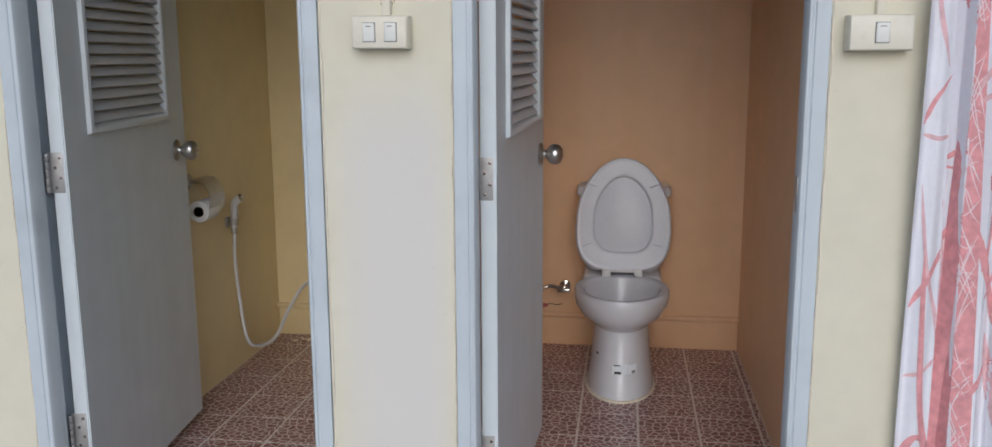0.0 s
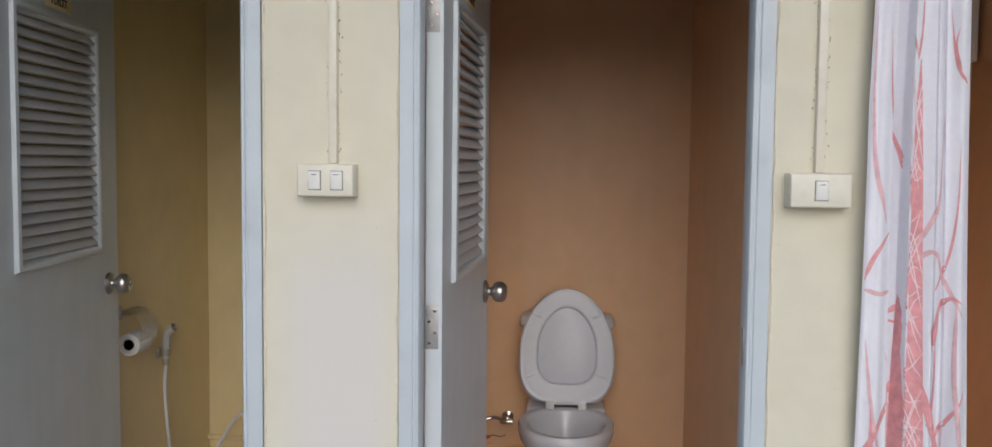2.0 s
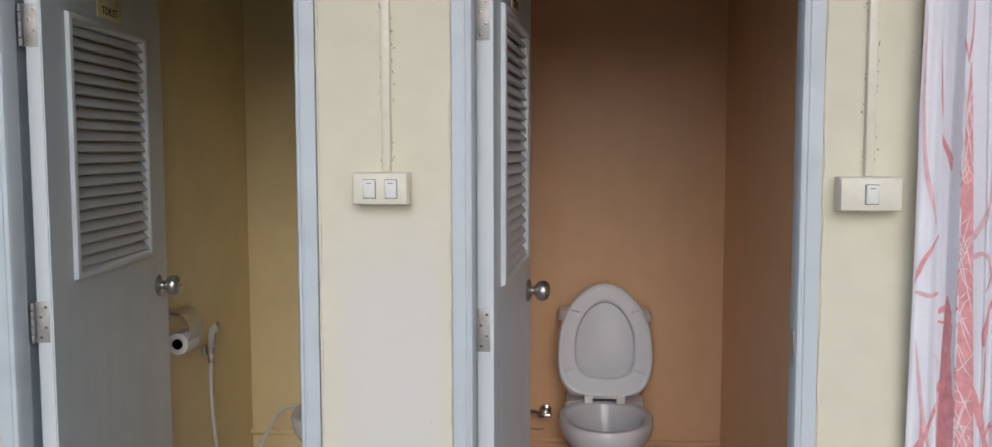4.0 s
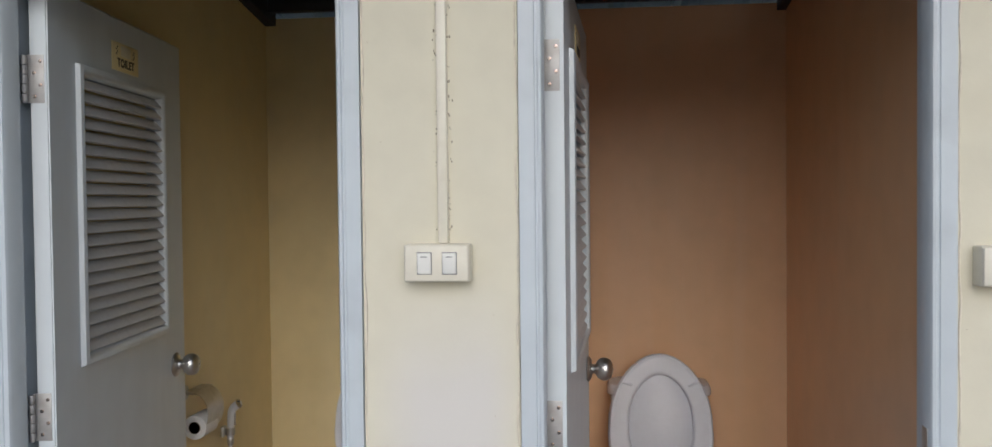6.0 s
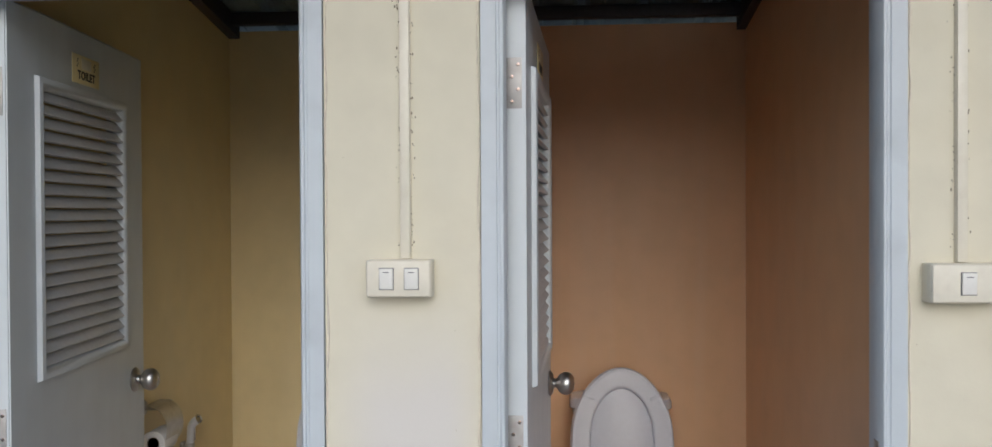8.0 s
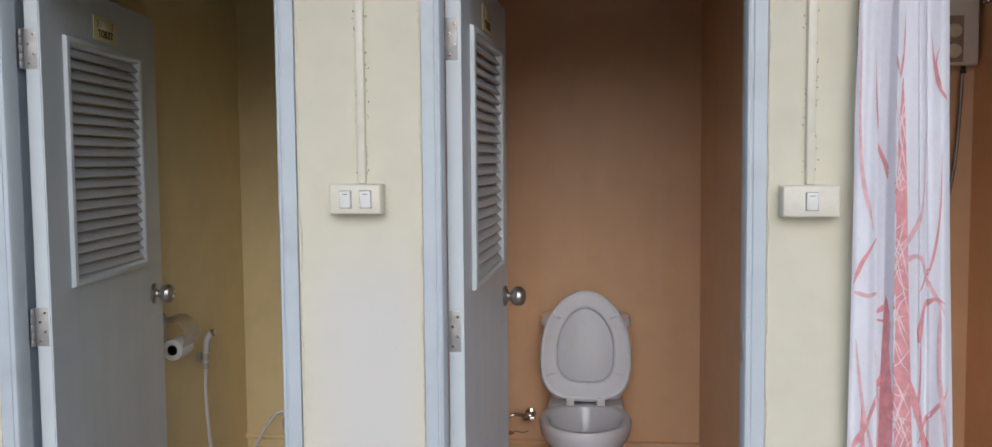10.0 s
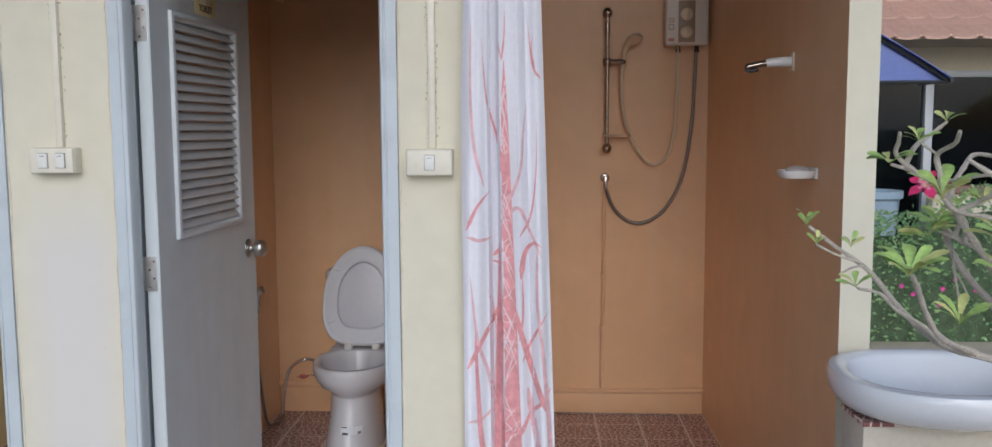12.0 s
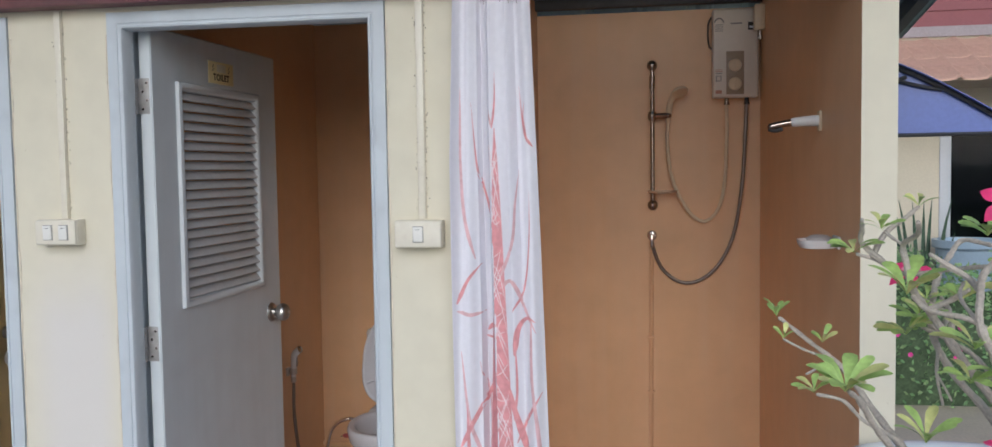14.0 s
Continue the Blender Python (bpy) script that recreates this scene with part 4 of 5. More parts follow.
branches = [([(0.40, 1.53), (0.36, 1.58), (0.345, 1.64)], 0.005, 0.001), ([(0.40, 1.53), (0.43, 1.60), (0.435, 1.68)], 0.006, 0.001),
            ([(0.40, 1.25), (0.33, 1.33), (0.24, 1.42), (0.18, 1.60)], 0.010, 0.001), ([(0.42, 1.12), (0.62, 1.22), (0.68, 1.33), (0.74, 1.42)], 0.009, 0.001),
            ([(0.95, 1.48), (0.84, 1.52), (0.78, 1.64)], 0.008, 0.001), ([(0.88, 1.5), (0.83, 1.56), (0.86, 1.60)], 0.004, 0.001),
            ([(0.43, 1.10), (0.60, 1.12), (0.75, 1.05), (0.9, 0.98)], 0.010, 0.005), ([(0.60, 1.04), (0.76, 1.10), (0.85, 1.22), (0.88, 1.36)], 0.006, 0.001),
            ([(0.02, 1.06), (0.12, 1.12), (0.26, 1.17)], 0.010, 0.004), ([(0.02, 1.04), (0.15, 1.03), (0.27, 1.035)], 0.009, 0.008),
            ([(0.28, 0.98), (0.36, 1.0), (0.42, 0.985)], 0.011, 0.004), ([(0.26, 0.965), (0.34, 0.962), (0.42, 0.97)], 0.005, 0.005),
            ([(0.05, 0.93), (0.12, 0.75), (0.24, 0.62), (0.30, 0.45)], 0.004, 0.010), ([(0.02, 0.66), (0.16, 0.74), (0.33, 0.83), (0.44, 0.90)], 0.010, 0.008),
            ([(0.10, 0.78), (0.12, 0.60), (0.16, 0.42), (0.30, 0.22)], 0.006, 0.014), ([(0.02, 0.50), (0.18, 0.52), (0.34, 0.57)], 0.009, 0.006),
            ([(0.46, 0.86), (0.64, 0.72), (0.80, 0.60), (0.94, 0.52)], 0.012, 0.014), ([(0.60, 0.68), (0.78, 0.76), (0.95, 0.82)], 0.007, 0.004),
            ([(0.84, 1.02), (0.82, 0.85), (0.88, 0.70), (0.93, 0.5), (0.95, 0.36)], 0.005, 0.011), ([(0.60, 0.92), (0.66, 0.99), (0.78, 1.02), (0.9, 1.01)], 0.014, 0.004),
            ([(0.52, 0.45), (0.68, 0.52), (0.84, 0.56), (0.97, 0.60)], 0.010, 0.006), ([(0.66, 0.60), (0.74, 0.48), (0.82, 0.38), (0.93, 0.30)], 0.016, 0.008),
            ([(0.30, 0.70), (0.40, 0.72), (0.44, 0.78)], 0.007, 0.003), ([(0.02, 0.30), (0.14, 0.36), (0.32, 0.30), (0.44, 0.22)], 0.012, 0.010),
            ([(0.06, 1.64), (0.07, 1.45), (0.10, 1.30), (0.20, 1.18)], 0.003, 0.009), ([(0.62, 0.95), (0.62, 0.82), (0.56, 0.74)], 0.003, 0.006),
            ([(0.55, 0.34), (0.72, 0.26), (0.92, 0.2)], 0.010, 0.008), ([(0.22, 0.9), (0.30, 0.76), (0.27, 0.55)], 0.003, 0.006)]
for i, (pts, w0, w1) in enumerate(branches):
    part("printed_branch", ribbon([(q + 0.09 * (1 - abs(q - 0.45) / 0.55), z) for q, z in pts], w0 * 0.55, w1 * 0.6, LIFT + 0.00012 * (1 + i % 5)), PRINT if i % 3 else PRINT2, ct)
for i in range(70):
    z = rnd.uniform(0.16, 1.45)
    s0 = 0.485 + rnd.uniform(-0.03, 0.03)
    a, b = rnd.uniform(-0.09, 0.09), 0.05 + 0.10 * (1.45 - z) / 1.3
    part("printed_line", ribbon([(s0 - b, z - a), (s0, z + rnd.uniform(-0.03, 0.03)), (s0 + b, z + a)], 0.0009, 0.0009, LIFT + 0.0012), SCRIBBLE, ct)
rod = thing("curtain_rod", pose(XB1, 2.03, 1.896), "cream telescopic curtain rod over the shower", "curtain rod")
part("thin_tube", lathe([(0, 0.0), (0.008, 0.0), (0.008, 0.36), (0, 0.36)], 16, along((0, 0, 0), (1, 0, 0))), IVORY, rod)
part("thick_tube", lathe([(0, 0.33), (0.010, 0.33), (0.0105, 0.335), (0.0105, 1.025), (0, 1.025)], 16, along((0, 0, 0), (1, 0, 0))), IVORY, rod)
for i in range(9):
    s = 0.06 + 0.11 * i
    p = curtain_point(s, 1.868)
    cr = thing("curtain_ring", pose(p.x, 2.03, 1.896), "metal shower curtain ring on the rod", "curtain ring", "rings of the curtain")
    part("hook", tube([(0.0, 0.0125 * math.cos(a), -0.008 + 0.028 * math.sin(a) * (1 if math.sin(a) < 0 else 0.75)) for a in (2 * math.pi * k / 12 for k in range(13))], 0.0013, n=6, steps=2), CHROME, cr)

# ---- floor with tiles ----
fl = tagged(part("floor", box(-1.72, 1.705, YI - 0.095, 4.06, -0.20, ZF - 0.0012), GROUT, smooth=False), "red-brown mosaic-print tile floor", "floor", kind="structure")
tile_me = None
PITCH = 0.209
for a, b, gx, gy in ((XL, XA0, -1.430, 3.166), (XA1, XB0, 0.242, 3.147), (XB1, XR, 0.242, 3.147)):
    i0, i1 = math.floor((a - gx) / PITCH), math.ceil((b - gx) / PITCH)
    for i in range(i0, i1):
        for j in range(-6, 7):
            x0, x1 = max(a, gx + i * PITCH), min(b, gx + (i + 1) * PITCH)
            y0, y1 = max(YI - 0.09, gy + j * PITCH), min(YB, gy + (j + 1) * PITCH)
            if x1 - x0 < 0.012 or y1 - y0 < 0.012:
                continue
            whole = x1 - x0 > PITCH - 1e-6 and y1 - y0 > PITCH - 1e-6
            if whole and tile_me:
                share("tile", tile_me, fl, (x0, y0, ZF))
            else:
                t = part("tile", box(0.0042, x1 - x0 - 0.0042, 0.0042, y1 - y0 - 0.0042, -0.0055, 0.0, 0.0008, 1), GLAZE, fl)
                t.location = (x0, y0, ZF)
                if whole:
                    tile_me = t.data

# ---- ground ----
bm = bmesh.new()
bmesh.ops.create_grid(bm, x_segments=2, y_segments=2, size=400)
g = part("ground", bm, CONCRETE, smooth=False)
g.location = (0, 0, -0.13)
tagged(g, "grey-brown concrete yard around the building", "ground", kind="structure")

# ---- washbasin planter outside the shower wall ----
pl = thing("planter_block", pose(0, 0, 0), "cream rendered block with a mosaic-print tile top", "planter block")
part("block", box(1.56, 2.20, 1.60, 1.75, -0.13, 0.634, 0.006), PLASTER, pl)
for i in range(4):
    for j in range(1):
        x0, y0 = 1.556 + i * 0.163, 1.596
        part("tile", box(x0 + 0.002, x0 + 0.161, y0 + 0.002, y0 + 0.157, 0.634, 0.645, 0.001, 1), GLAZE, pl)
wb = thing("wash_basin", pose(1.787, 1.704, 0.645), "white ceramic wash basin set on the tiled block", "wash basin")
def ring_oval(rx, ry, z):
    return oval(0, 0, rx, ry, ry, z, 40, power=2.3)


part("bowl", rings([ring_oval(0.17, 0.12, 0.0), ring_oval(0.215, 0.175, 0.003), ring_oval(0.245, 0.215, 0.018), ring_oval(0.262, 0.238, 0.042), ring_oval(0.268, 0.246, 0.066), ring_oval(0.268, 0.246, 0.086), ring_oval(0.263, 0.241, 0.096), ring_oval(0.250, 0.228, 0.099),
                    ring_oval(0.228, 0.200, 0.096), ring_oval(0.218, 0.188, 0.088), ring_oval(0.19, 0.16, 0.05), ring_oval(0.12, 0.09, 0.022), ring_oval(0.02, 0.02, 0.018)]), BASINWHITE, wb)
part("drain", lathe([(0, 0.018), (0.022, 0.018), (0.021, 0.022), (0.0, 0.020)], 18), CHROME, wb)

# ---- desert rose ----
BARK = mat("grey_bark", (0.50, 0.45, 0.38), 0.8, vary=0.3, scale=30, fine=200, bump=0.7, bump_scale=180, dirt=(0.42, 0.40, 0.34), dirt_amount=0.6, dirt_scale=40)
DEADBARK = mat("dead_twig", (0.08, 0.065, 0.05), 0.9, vary=0.4, scale=60, bump=0.8)
LEAFG = mat("leaf_green", (0.40, 0.56, 0.16), 0.42, vary=0.35, scale=14, fine=80)
LEAFY = mat("young_leaf", (0.62, 0.64, 0.24), 0.42, vary=0.3, scale=14, fine=80)
PETAL = mat("pink_petal", (0.80, 0.05, 0.20), 0.55, vary=0.25, scale=40)
PETALW = mat("pale_petal", (0.85, 0.35, 0.42), 0.55, vary=0.2, scale=40)
THROAT = mat("flower_throat", (0.72, 0.50, 0.30), 0.6, vary=0.2)
CLAY = mat("pot_clay", (0.30, 0.14, 0.09), 0.85, vary=0.2, scale=8)
SOIL = mat("soil", (0.06, 0.045, 0.03), 0.95, vary=0.4, scale=30, bump=0.8)
pot = thing("plant_pot", pose(1.77, 1.10, -0.13), "round clay pot holding the desert rose", "plant pot")
part("pot_wall", lathe([(0, 0), (0.13, 0), (0.14, 0.02), (0.18, 0.45), (0.20, 0.46), (0.20, 0.52), (0.18, 0.52), (0.165, 0.47), (0, 0.47)], 32), CLAY, pot)
part("soil", lathe([(0, 0.471), (0.163, 0.471), (0.10, 0.485), (0, 0.49)], 24), SOIL, pot)
rose = thing("desert_rose", pose(0.03, 0, 0.014), "desert rose shrub with grey twisting stems and pink flowers", "shrub")
part("trunk", tube([(1.74, 1.10, 0.36), (1.73, 1.10, 0.50), (1.70, 1.10, 0.66), (1.69, 1.10, 0.80), (1.66, 1.09, 0.92)], 0.075, 0.016, 14, wob=0.08, seed=2), BARK, rose)
limbs = [
    ([(1.68, 1.10, 0.86), (1.56, 1.05, 0.92), (1.48, 1.08, 0.94), (1.46, 1.15, 0.96), (1.44, 1.20, 0.99), (1.40, 1.25, 1.05), (1.35, 1.28, 1.09), (1.30, 1.30, 1.13)], 0.016, 0.0050),
    ([(1.53, 1.06, 0.93), (1.44, 1.00, 0.97), (1.39, 0.95, 1.02), (1.35, 0.90, 1.08), (1.33, 0.87, 1.10)], 0.012, 0.0055),
    ([(1.39, 1.24, 1.06), (1.36, 1.22, 1.06), (1.33, 1.20, 1.05)], 0.005, 0.003),
    ([(1.385, 1.25, 1.065), (1.34, 1.25, 1.08), (1.30, 1.25, 1.10)], 0.005, 0.003),
    ([(1.47, 1.08, 0.945), (1.45, 1.10, 0.97), (1.40, 1.10, 1.00), (1.37, 1.10, 1.03), (1.33, 1.10, 1.04)], 0.008, 0.004),
    ([(1.67, 1.10, 0.90), (1.63, 1.10, 0.99), (1.59, 1.10, 1.04), (1.54, 1.10, 1.11), (1.50, 1.10, 1.17), (1.47, 1.09, 1.21), (1.46, 1.09, 1.25), (1.455, 1.09, 1.28), (1.462, 1.04, 1.30), (1.451, 1.00, 1.32)], 0.015, 0.0055),
    ([(1.455, 1.09, 1.28), (1.44, 1.09, 1.29), (1.43, 1.10, 1.30)], 0.005, 0.004),
    ([(1.60, 1.06, 1.23), (1.58, 1.05, 1.25), (1.52, 1.10, 1.24), (1.47, 1.13, 1.23), (1.43, 1.15, 1.25), (1.40, 1.15, 1.26)], 0.008, 0.0045),
    ([(1.60, 1.06, 1.08), (1.58, 1.05, 1.12), (1.57, 1.05, 1.15), (1.54, 1.06, 1.17), (1.49, 1.08, 1.18), (1.47, 1.09, 1.20)], 0.009, 0.006),
    ([(1.68, 1.10, 0.88), (1.64, 1.15, 0.94), (1.62, 1.20, 0.99), (1.58, 1.22, 1.04), (1.55, 1.23, 1.09), (1.54, 1.24, 1.14), (1.55, 1.24, 1.21), (1.57, 1.24, 1.25), (1.59, 1.24, 1.275), (1.62, 1.20, 1.27)], 0.016, 0.006),
    ([(1.55, 1.23, 1.10), (1.53, 1.17, 1.06), (1.54, 1.17, 1.01)], 0.006, 0.003),
    ([(1.53, 1.17, 1.06), (1.54, 1.16, 1.04), (1.55, 1.16, 1.02)], 0.004, 0.003),
    ([(1.66, 1.09, 0.92), (1.60, 1.00, 0.99), (1.58, 1.00, 1.04), (1.56, 0.98, 1.10), (1.54, 0.96, 1.14), (1.52, 0.95, 1.18), (1.52, 0.95, 1.22), (1.52, 0.94, 1.25), (1.54, 0.93, 1.28), (1.56, 0.92, 1.31)], 0.016, 0.0065),
    ([(1.54, 0.93, 1.28), (1.54, 0.93, 1.30), (1.54, 0.92, 1.33)], 0.006, 0.005),
    ([(1.67, 1.10, 0.90), (1.65, 1.10, 0.94), (1.63, 1.10, 1.02), (1.62, 1.10, 1.07), (1.62, 1.10, 1.13), (1.63, 1.10, 1.18), (1.60, 1.08, 1.23), (1.59, 1.05, 1.27)], 0.016, 0.006),
    ([(1.60, 1.08, 1.23), (1.64, 1.10, 1.24), (1.69, 1.15, 1.22), (1.71, 1.20, 1.17), (1.70, 1.20, 1.13)], 0.008, 0.004),
    ([(1.69, 1.15, 1.22), (1.74, 1.20, 1.25), (1.73, 1.20, 1.29), (1.71, 1.20, 1.30)], 0.007, 0.004),
    ([(1.66, 1.09, 0.93), (1.62, 1.05, 1.00), (1.64, 1.05, 1.05), (1.66, 1.05, 1.08), (1.71, 1.05, 1.12)], 0.012, 0.006),
    ([(1.63, 1.10, 1.02), (1.66, 1.15, 1.06), (1.71, 1.20, 1.03), (1.77, 1.25, 1.03), (1.85, 1.30, 0.99)], 0.010, 0.006),
    ([(1.68, 1.10, 0.88), (1.70, 1.18, 0.96), (1.75, 1.25, 1.00), (1.80, 1.28, 1.06), (1.86, 1.30, 1.10)], 0.013, 0.006),
    ([(1.62, 1.11, 1.03), (1.61, 1.15, 1.06), (1.59, 1.18, 1.09), (1.56, 1.20, 1.11), (1.52, 1.22, 1.13)], 0.009, 0.005),
    ([(1.52, 0.95, 1.18), (1.51, 1.00, 1.21), (1.52, 1.02, 1.23)], 0.006, 0.004),
    ([(1.54, 0.96, 1.14), (1.59, 1.00, 1.17), (1.65, 1.05, 1.14), (1.68, 1.08, 1.11)], 0.008, 0.004),
    ([(1.63, 1.10, 1.16), (1.66, 1.12, 1.20), (1.70, 1.10, 1.26)], 0.007, 0.004),
]
EXTRA = []
for i, (pts, a, b) in enumerate(limbs):
    part("branch", tube(pts, a * 0.52, b * 0.68, 8, 6, wob=0.16, seed=i), BARK, rose)
rnd = random.Random(77)
for i in range(20):
    pts = limbs[rnd.choice((5, 7, 8, 9, 12, 14, 15, 17, 18, 19, 20))][0]
    k = rnd.randrange(1, len(pts) - 1)
    p0 = Vector(pts[k]).lerp(Vector(pts[k + 1]), rnd.random())
    d = Vector((rnd.uniform(-0.7, 0.9), rnd.uniform(-0.7, 0.5), rnd.uniform(0.1, 1.0))).normalized()
    bend = Vector((rnd.uniform(-1, 1), rnd.uniform(-1, 1), rnd.uniform(-0.6, 0.8))) * 0.02
    ln = rnd.uniform(0.05, 0.12)
    p3 = p0 + d * ln
    part("branch", tube([p0, p0 + d * ln * 0.4 + bend, p0 + d * ln * 0.75 + bend * 0.4, p3], 0.0055, 0.0032, 7, 4, wob=0.16, seed=60 + i), BARK, rose)
    if i % 2:
        EXTRA.append(p3)
part("dead_twig", tube([(1.64, 1.00, 1.17), (1.61, 1.00, 1.12), (1.60, 1.00, 1.08), (1.62, 1.03, 1.03), (1.63, 1.06, 1.0)], 0.005, 0.011, 7, 5, wob=0.65, seed=40), DEADBARK, rose, "blackened dead twig")


def leaf_into(bm, base, out, length, width, rnd, index=0):
    """Spoon-shaped leaf with a folded midrib, thin but closed."""
    out = Vector(out).normalized()
    side = out.cross(Vector((rnd.uniform(-0.4, 0.3), rnd.uniform(-0.8, 0.0), 1))).normalized()
    nrm = side.cross(out)
    rows = []
    for k, (t, w) in enumerate(((0.0, 0.08), (0.25, 0.32), (0.5, 0.68), (0.75, 1.0), (0.92, 0.82), (1.0, 0.25))):
        c = Vector(base) + out * length * t + nrm * length * (0.13 * math.sin(t * 2.2) - 0.24 * t * t)
        rows.append([bm.verts.new(c + side * s * width * 0.5 * w + nrm * abs(s) * width * 0.09 * w) for s in (-1, 0, 1)])
    for a, b in zip(rows, rows[1:]):
        for q in (0, 1):
            f = bm.faces.new((a[q], a[q + 1], b[q + 1], b[q]))
            f.material_index = index
            f.smooth = True


def rosette(p, n, size, lean, seed):
    rnd = random.Random(seed)
    for k in range(n + 2):
        bm = bmesh.new()
        a = k * 2.4 + rnd.uniform(-0.3, 0.3)
        up = rnd.uniform(0.1, 0.75)
        d = Vector((math.cos(a), math.sin(a), up)) + Vector(lean) + Vector((-0.1, -0.25, 0.1))
        leaf_into(bm, Vector(p) + Vector((0, 0, 0.004 * k / n)), d, size * rnd.uniform(0.95, 1.4), size * rnd.uniform(0.33, 0.46), rnd)
        part("leaf", bm, rnd.choice((LEAFG, LEAFG, LEAFY)), rose)


for i, (p, n, s, lean) in enumerate([((1.425, 1.10, 1.302), 5, 0.030, (0, 0, 0.1)), ((1.395, 1.15, 1.262), 5, 0.036, (-0.3, 0, 0)), ((1.455, 1.07, 1.205), 5, 0.055, (0, 0, 0.3)), ((1.54, 1.10, 1.19), 6, 0.032, (0, 0, 0.2)),
                                    ((1.49, 1.20, 1.12), 9, 0.045, (-0.2, 0, 0)), ((1.325, 0.87, 1.10), 9, 0.050, (0, 0, 0.1)), ((1.53, 1.00, 1.135), 5, 0.045, (0, 0, 0.1)), ((1.525, 1.00, 1.085), 6, 0.040, (0, 0, 0.0)),
                                    ((1.61, 1.05, 1.20), 5, 0.045, (0, 0, 0.1)), ((1.565, 0.92, 1.312), 7, 0.036, (0.3, 0, 0.1)), ((1.545, 1.00, 1.30), 6, 0.036, (-0.2, 0, 0.2)), ((1.465, 1.00, 0.995), 6, 0.045, (0, 0, 0.5)),
                                    ((1.295, 1.30, 1.132), 3, 0.030, (0, 0, 0.9)), ((1.325, 1.10, 1.042), 5, 0.030, (-0.2, 0, 0.1)), ((1.365, 1.25, 1.095), 3, 0.026, (0, 0, 0.7)), ((1.30, 1.25, 1.10), 3, 0.022, (0, 0, 0.7)),
                                    ((1.58, 1.00, 1.255), 6, 0.036, (0.1, 0, 0)), ((1.74, 1.20, 1.25), 6, 0.040, (0, 0, 0.1)), ((1.69, 1.10, 1.13), 6, 0.040, (0, 0, 0.1)), ((1.70, 1.10, 1.262), 6, 0.040, (0, 0, 0.1)),
                                    ((1.85, 1.30, 1.10), 7, 0.05, (0, 0, 0.1)), ((1.71, 1.05, 1.125), 6, 0.042, (0, 0, 0.1)), ((1.52, 1.22, 1.135), 7, 0.042, (0, 0, 0.1)), ((1.56, 0.98, 1.10), 4, 0.04, (-0.4, 0, 0.1))]):
    rosette(p, n, s, lean, 100 + i)
for i, p in enumerate(EXTRA):
    rosette(p, 3, 0.028, (0, 0, 0.2), 200 + i)


def flower(p, toward, size, seed):
    rnd = random.Random(seed)
    m = along(p, toward)
    fl_ = part("flower", lathe([(0, -size * 0.75), (size * 0.07, -size * 0.7), (size * 0.14, -size * 0.25), (size * 0.22, 0.0), (size * 0.10, -size * 0.1), (0, -size * 0.15)], 12, m), THROAT, rose, "open pink desert rose flower")
    for k in range(5):
        a = 2 * math.pi * k / 5 + 0.2
        bm = bmesh.new()
        rows = []
        for t, w in ((0.10, 0.12), (0.22, 0.26), (0.45, 0.50), (0.66, 0.54), (0.84, 0.34), (1.02, 0.02)):
            rr, row = size * t, []
            for s in (-1, -0.4, 0.4, 1):
                v = Vector((rr * math.cos(a) - s * w * size * 0.5 * math.sin(a), rr * math.sin(a) + s * w * size * 0.5 * math.cos(a), size * (0.16 * math.sin(t * 2.6) - 0.12 * t) + abs(s) * 0.03 * size * rnd.uniform(0.3, 1.6)))
                row.append(bm.verts.new(m @ v))
            rows.append(row)
        for r0, r1 in zip(rows, rows[1:]):
            for q in range(3):
                f = bm.faces.new((r0[q], r0[q + 1], r1[q + 1], r1[q]))
                f.material_index = 1 if r0 is rows[0] or (q == 1 and r0 is rows[1]) else 0
        part("petal", bm, [PETAL, PETALW], fl_)


flower((1.54, 0.912, 1.352), (-0.45, -0.85, 0.45), 0.038, 1)
flower((1.515, 1.27, 1.215), (-0.4, -0.5, 0.7), 0.040, 2)
flower((1.555, 0.96, 1.0), (-0.2, -0.25, 0.95), 0.032, 3)
flower((1.62, 1.0, 0.985), (0.3, -0.25, 0.9), 0.030, 4)

# ---- blue awning on the side wall ----
BLUE = mat("blue_sheet", (0.13, 0.19, 0.55), 0.3, vary=0.08, scale=3)
BLACKP = mat("black_bracket", (0.025, 0.027, 0.032), 0.45, vary=0.2)
aw = thing("door_awning", pose(1.705, 3.57, 1.53), "blue plastic door awning on black brackets", "awning")
arc = [(0.0, 0.40), (0.2, 0.355), (0.46, 0.255), (0.68, 0.135), (0.88, 0.01)]
for yy in (0.0, 0.28):
    br_ = part("bracket", tube([(x, yy, z) for x, z in arc], 0.013, 0.010, 8), BLACKP, aw, "black curved bracket")
    if yy == 0:
        part("lower_arm", tube([(0, yy, 0.0), (0.4, yy, 0.004), (0.88, yy, 0.006)], 0.008, 0.008, 8), BLACKP, br_)
    part("inner_arm", tube([(0.0, yy, 0.29), (0.3, yy, 0.25), (0.50, yy, 0.20), (0.58, yy, 0.185)], 0.010, 0.008, 8), BLACKP, br_)
    part("strut", tube([(0.44, yy, 0.24), (0.40, yy, 0.22), (0.38, yy, 0.18)], 0.009, 0.009, 8), BLACKP, br_)
path = smooth_path([(x, 0, z) for x, z in arc], 6)
part("sheet", rings([[(p.x, -0.03, p.z + 0.012), (p.x, 0.32, p.z + 0.012), (p.x, 0.32, p.z + 0.016), (p.x, -0.03, p.z + 0.016)] for p in path]), BLUE, aw, "translucent blue sheet")
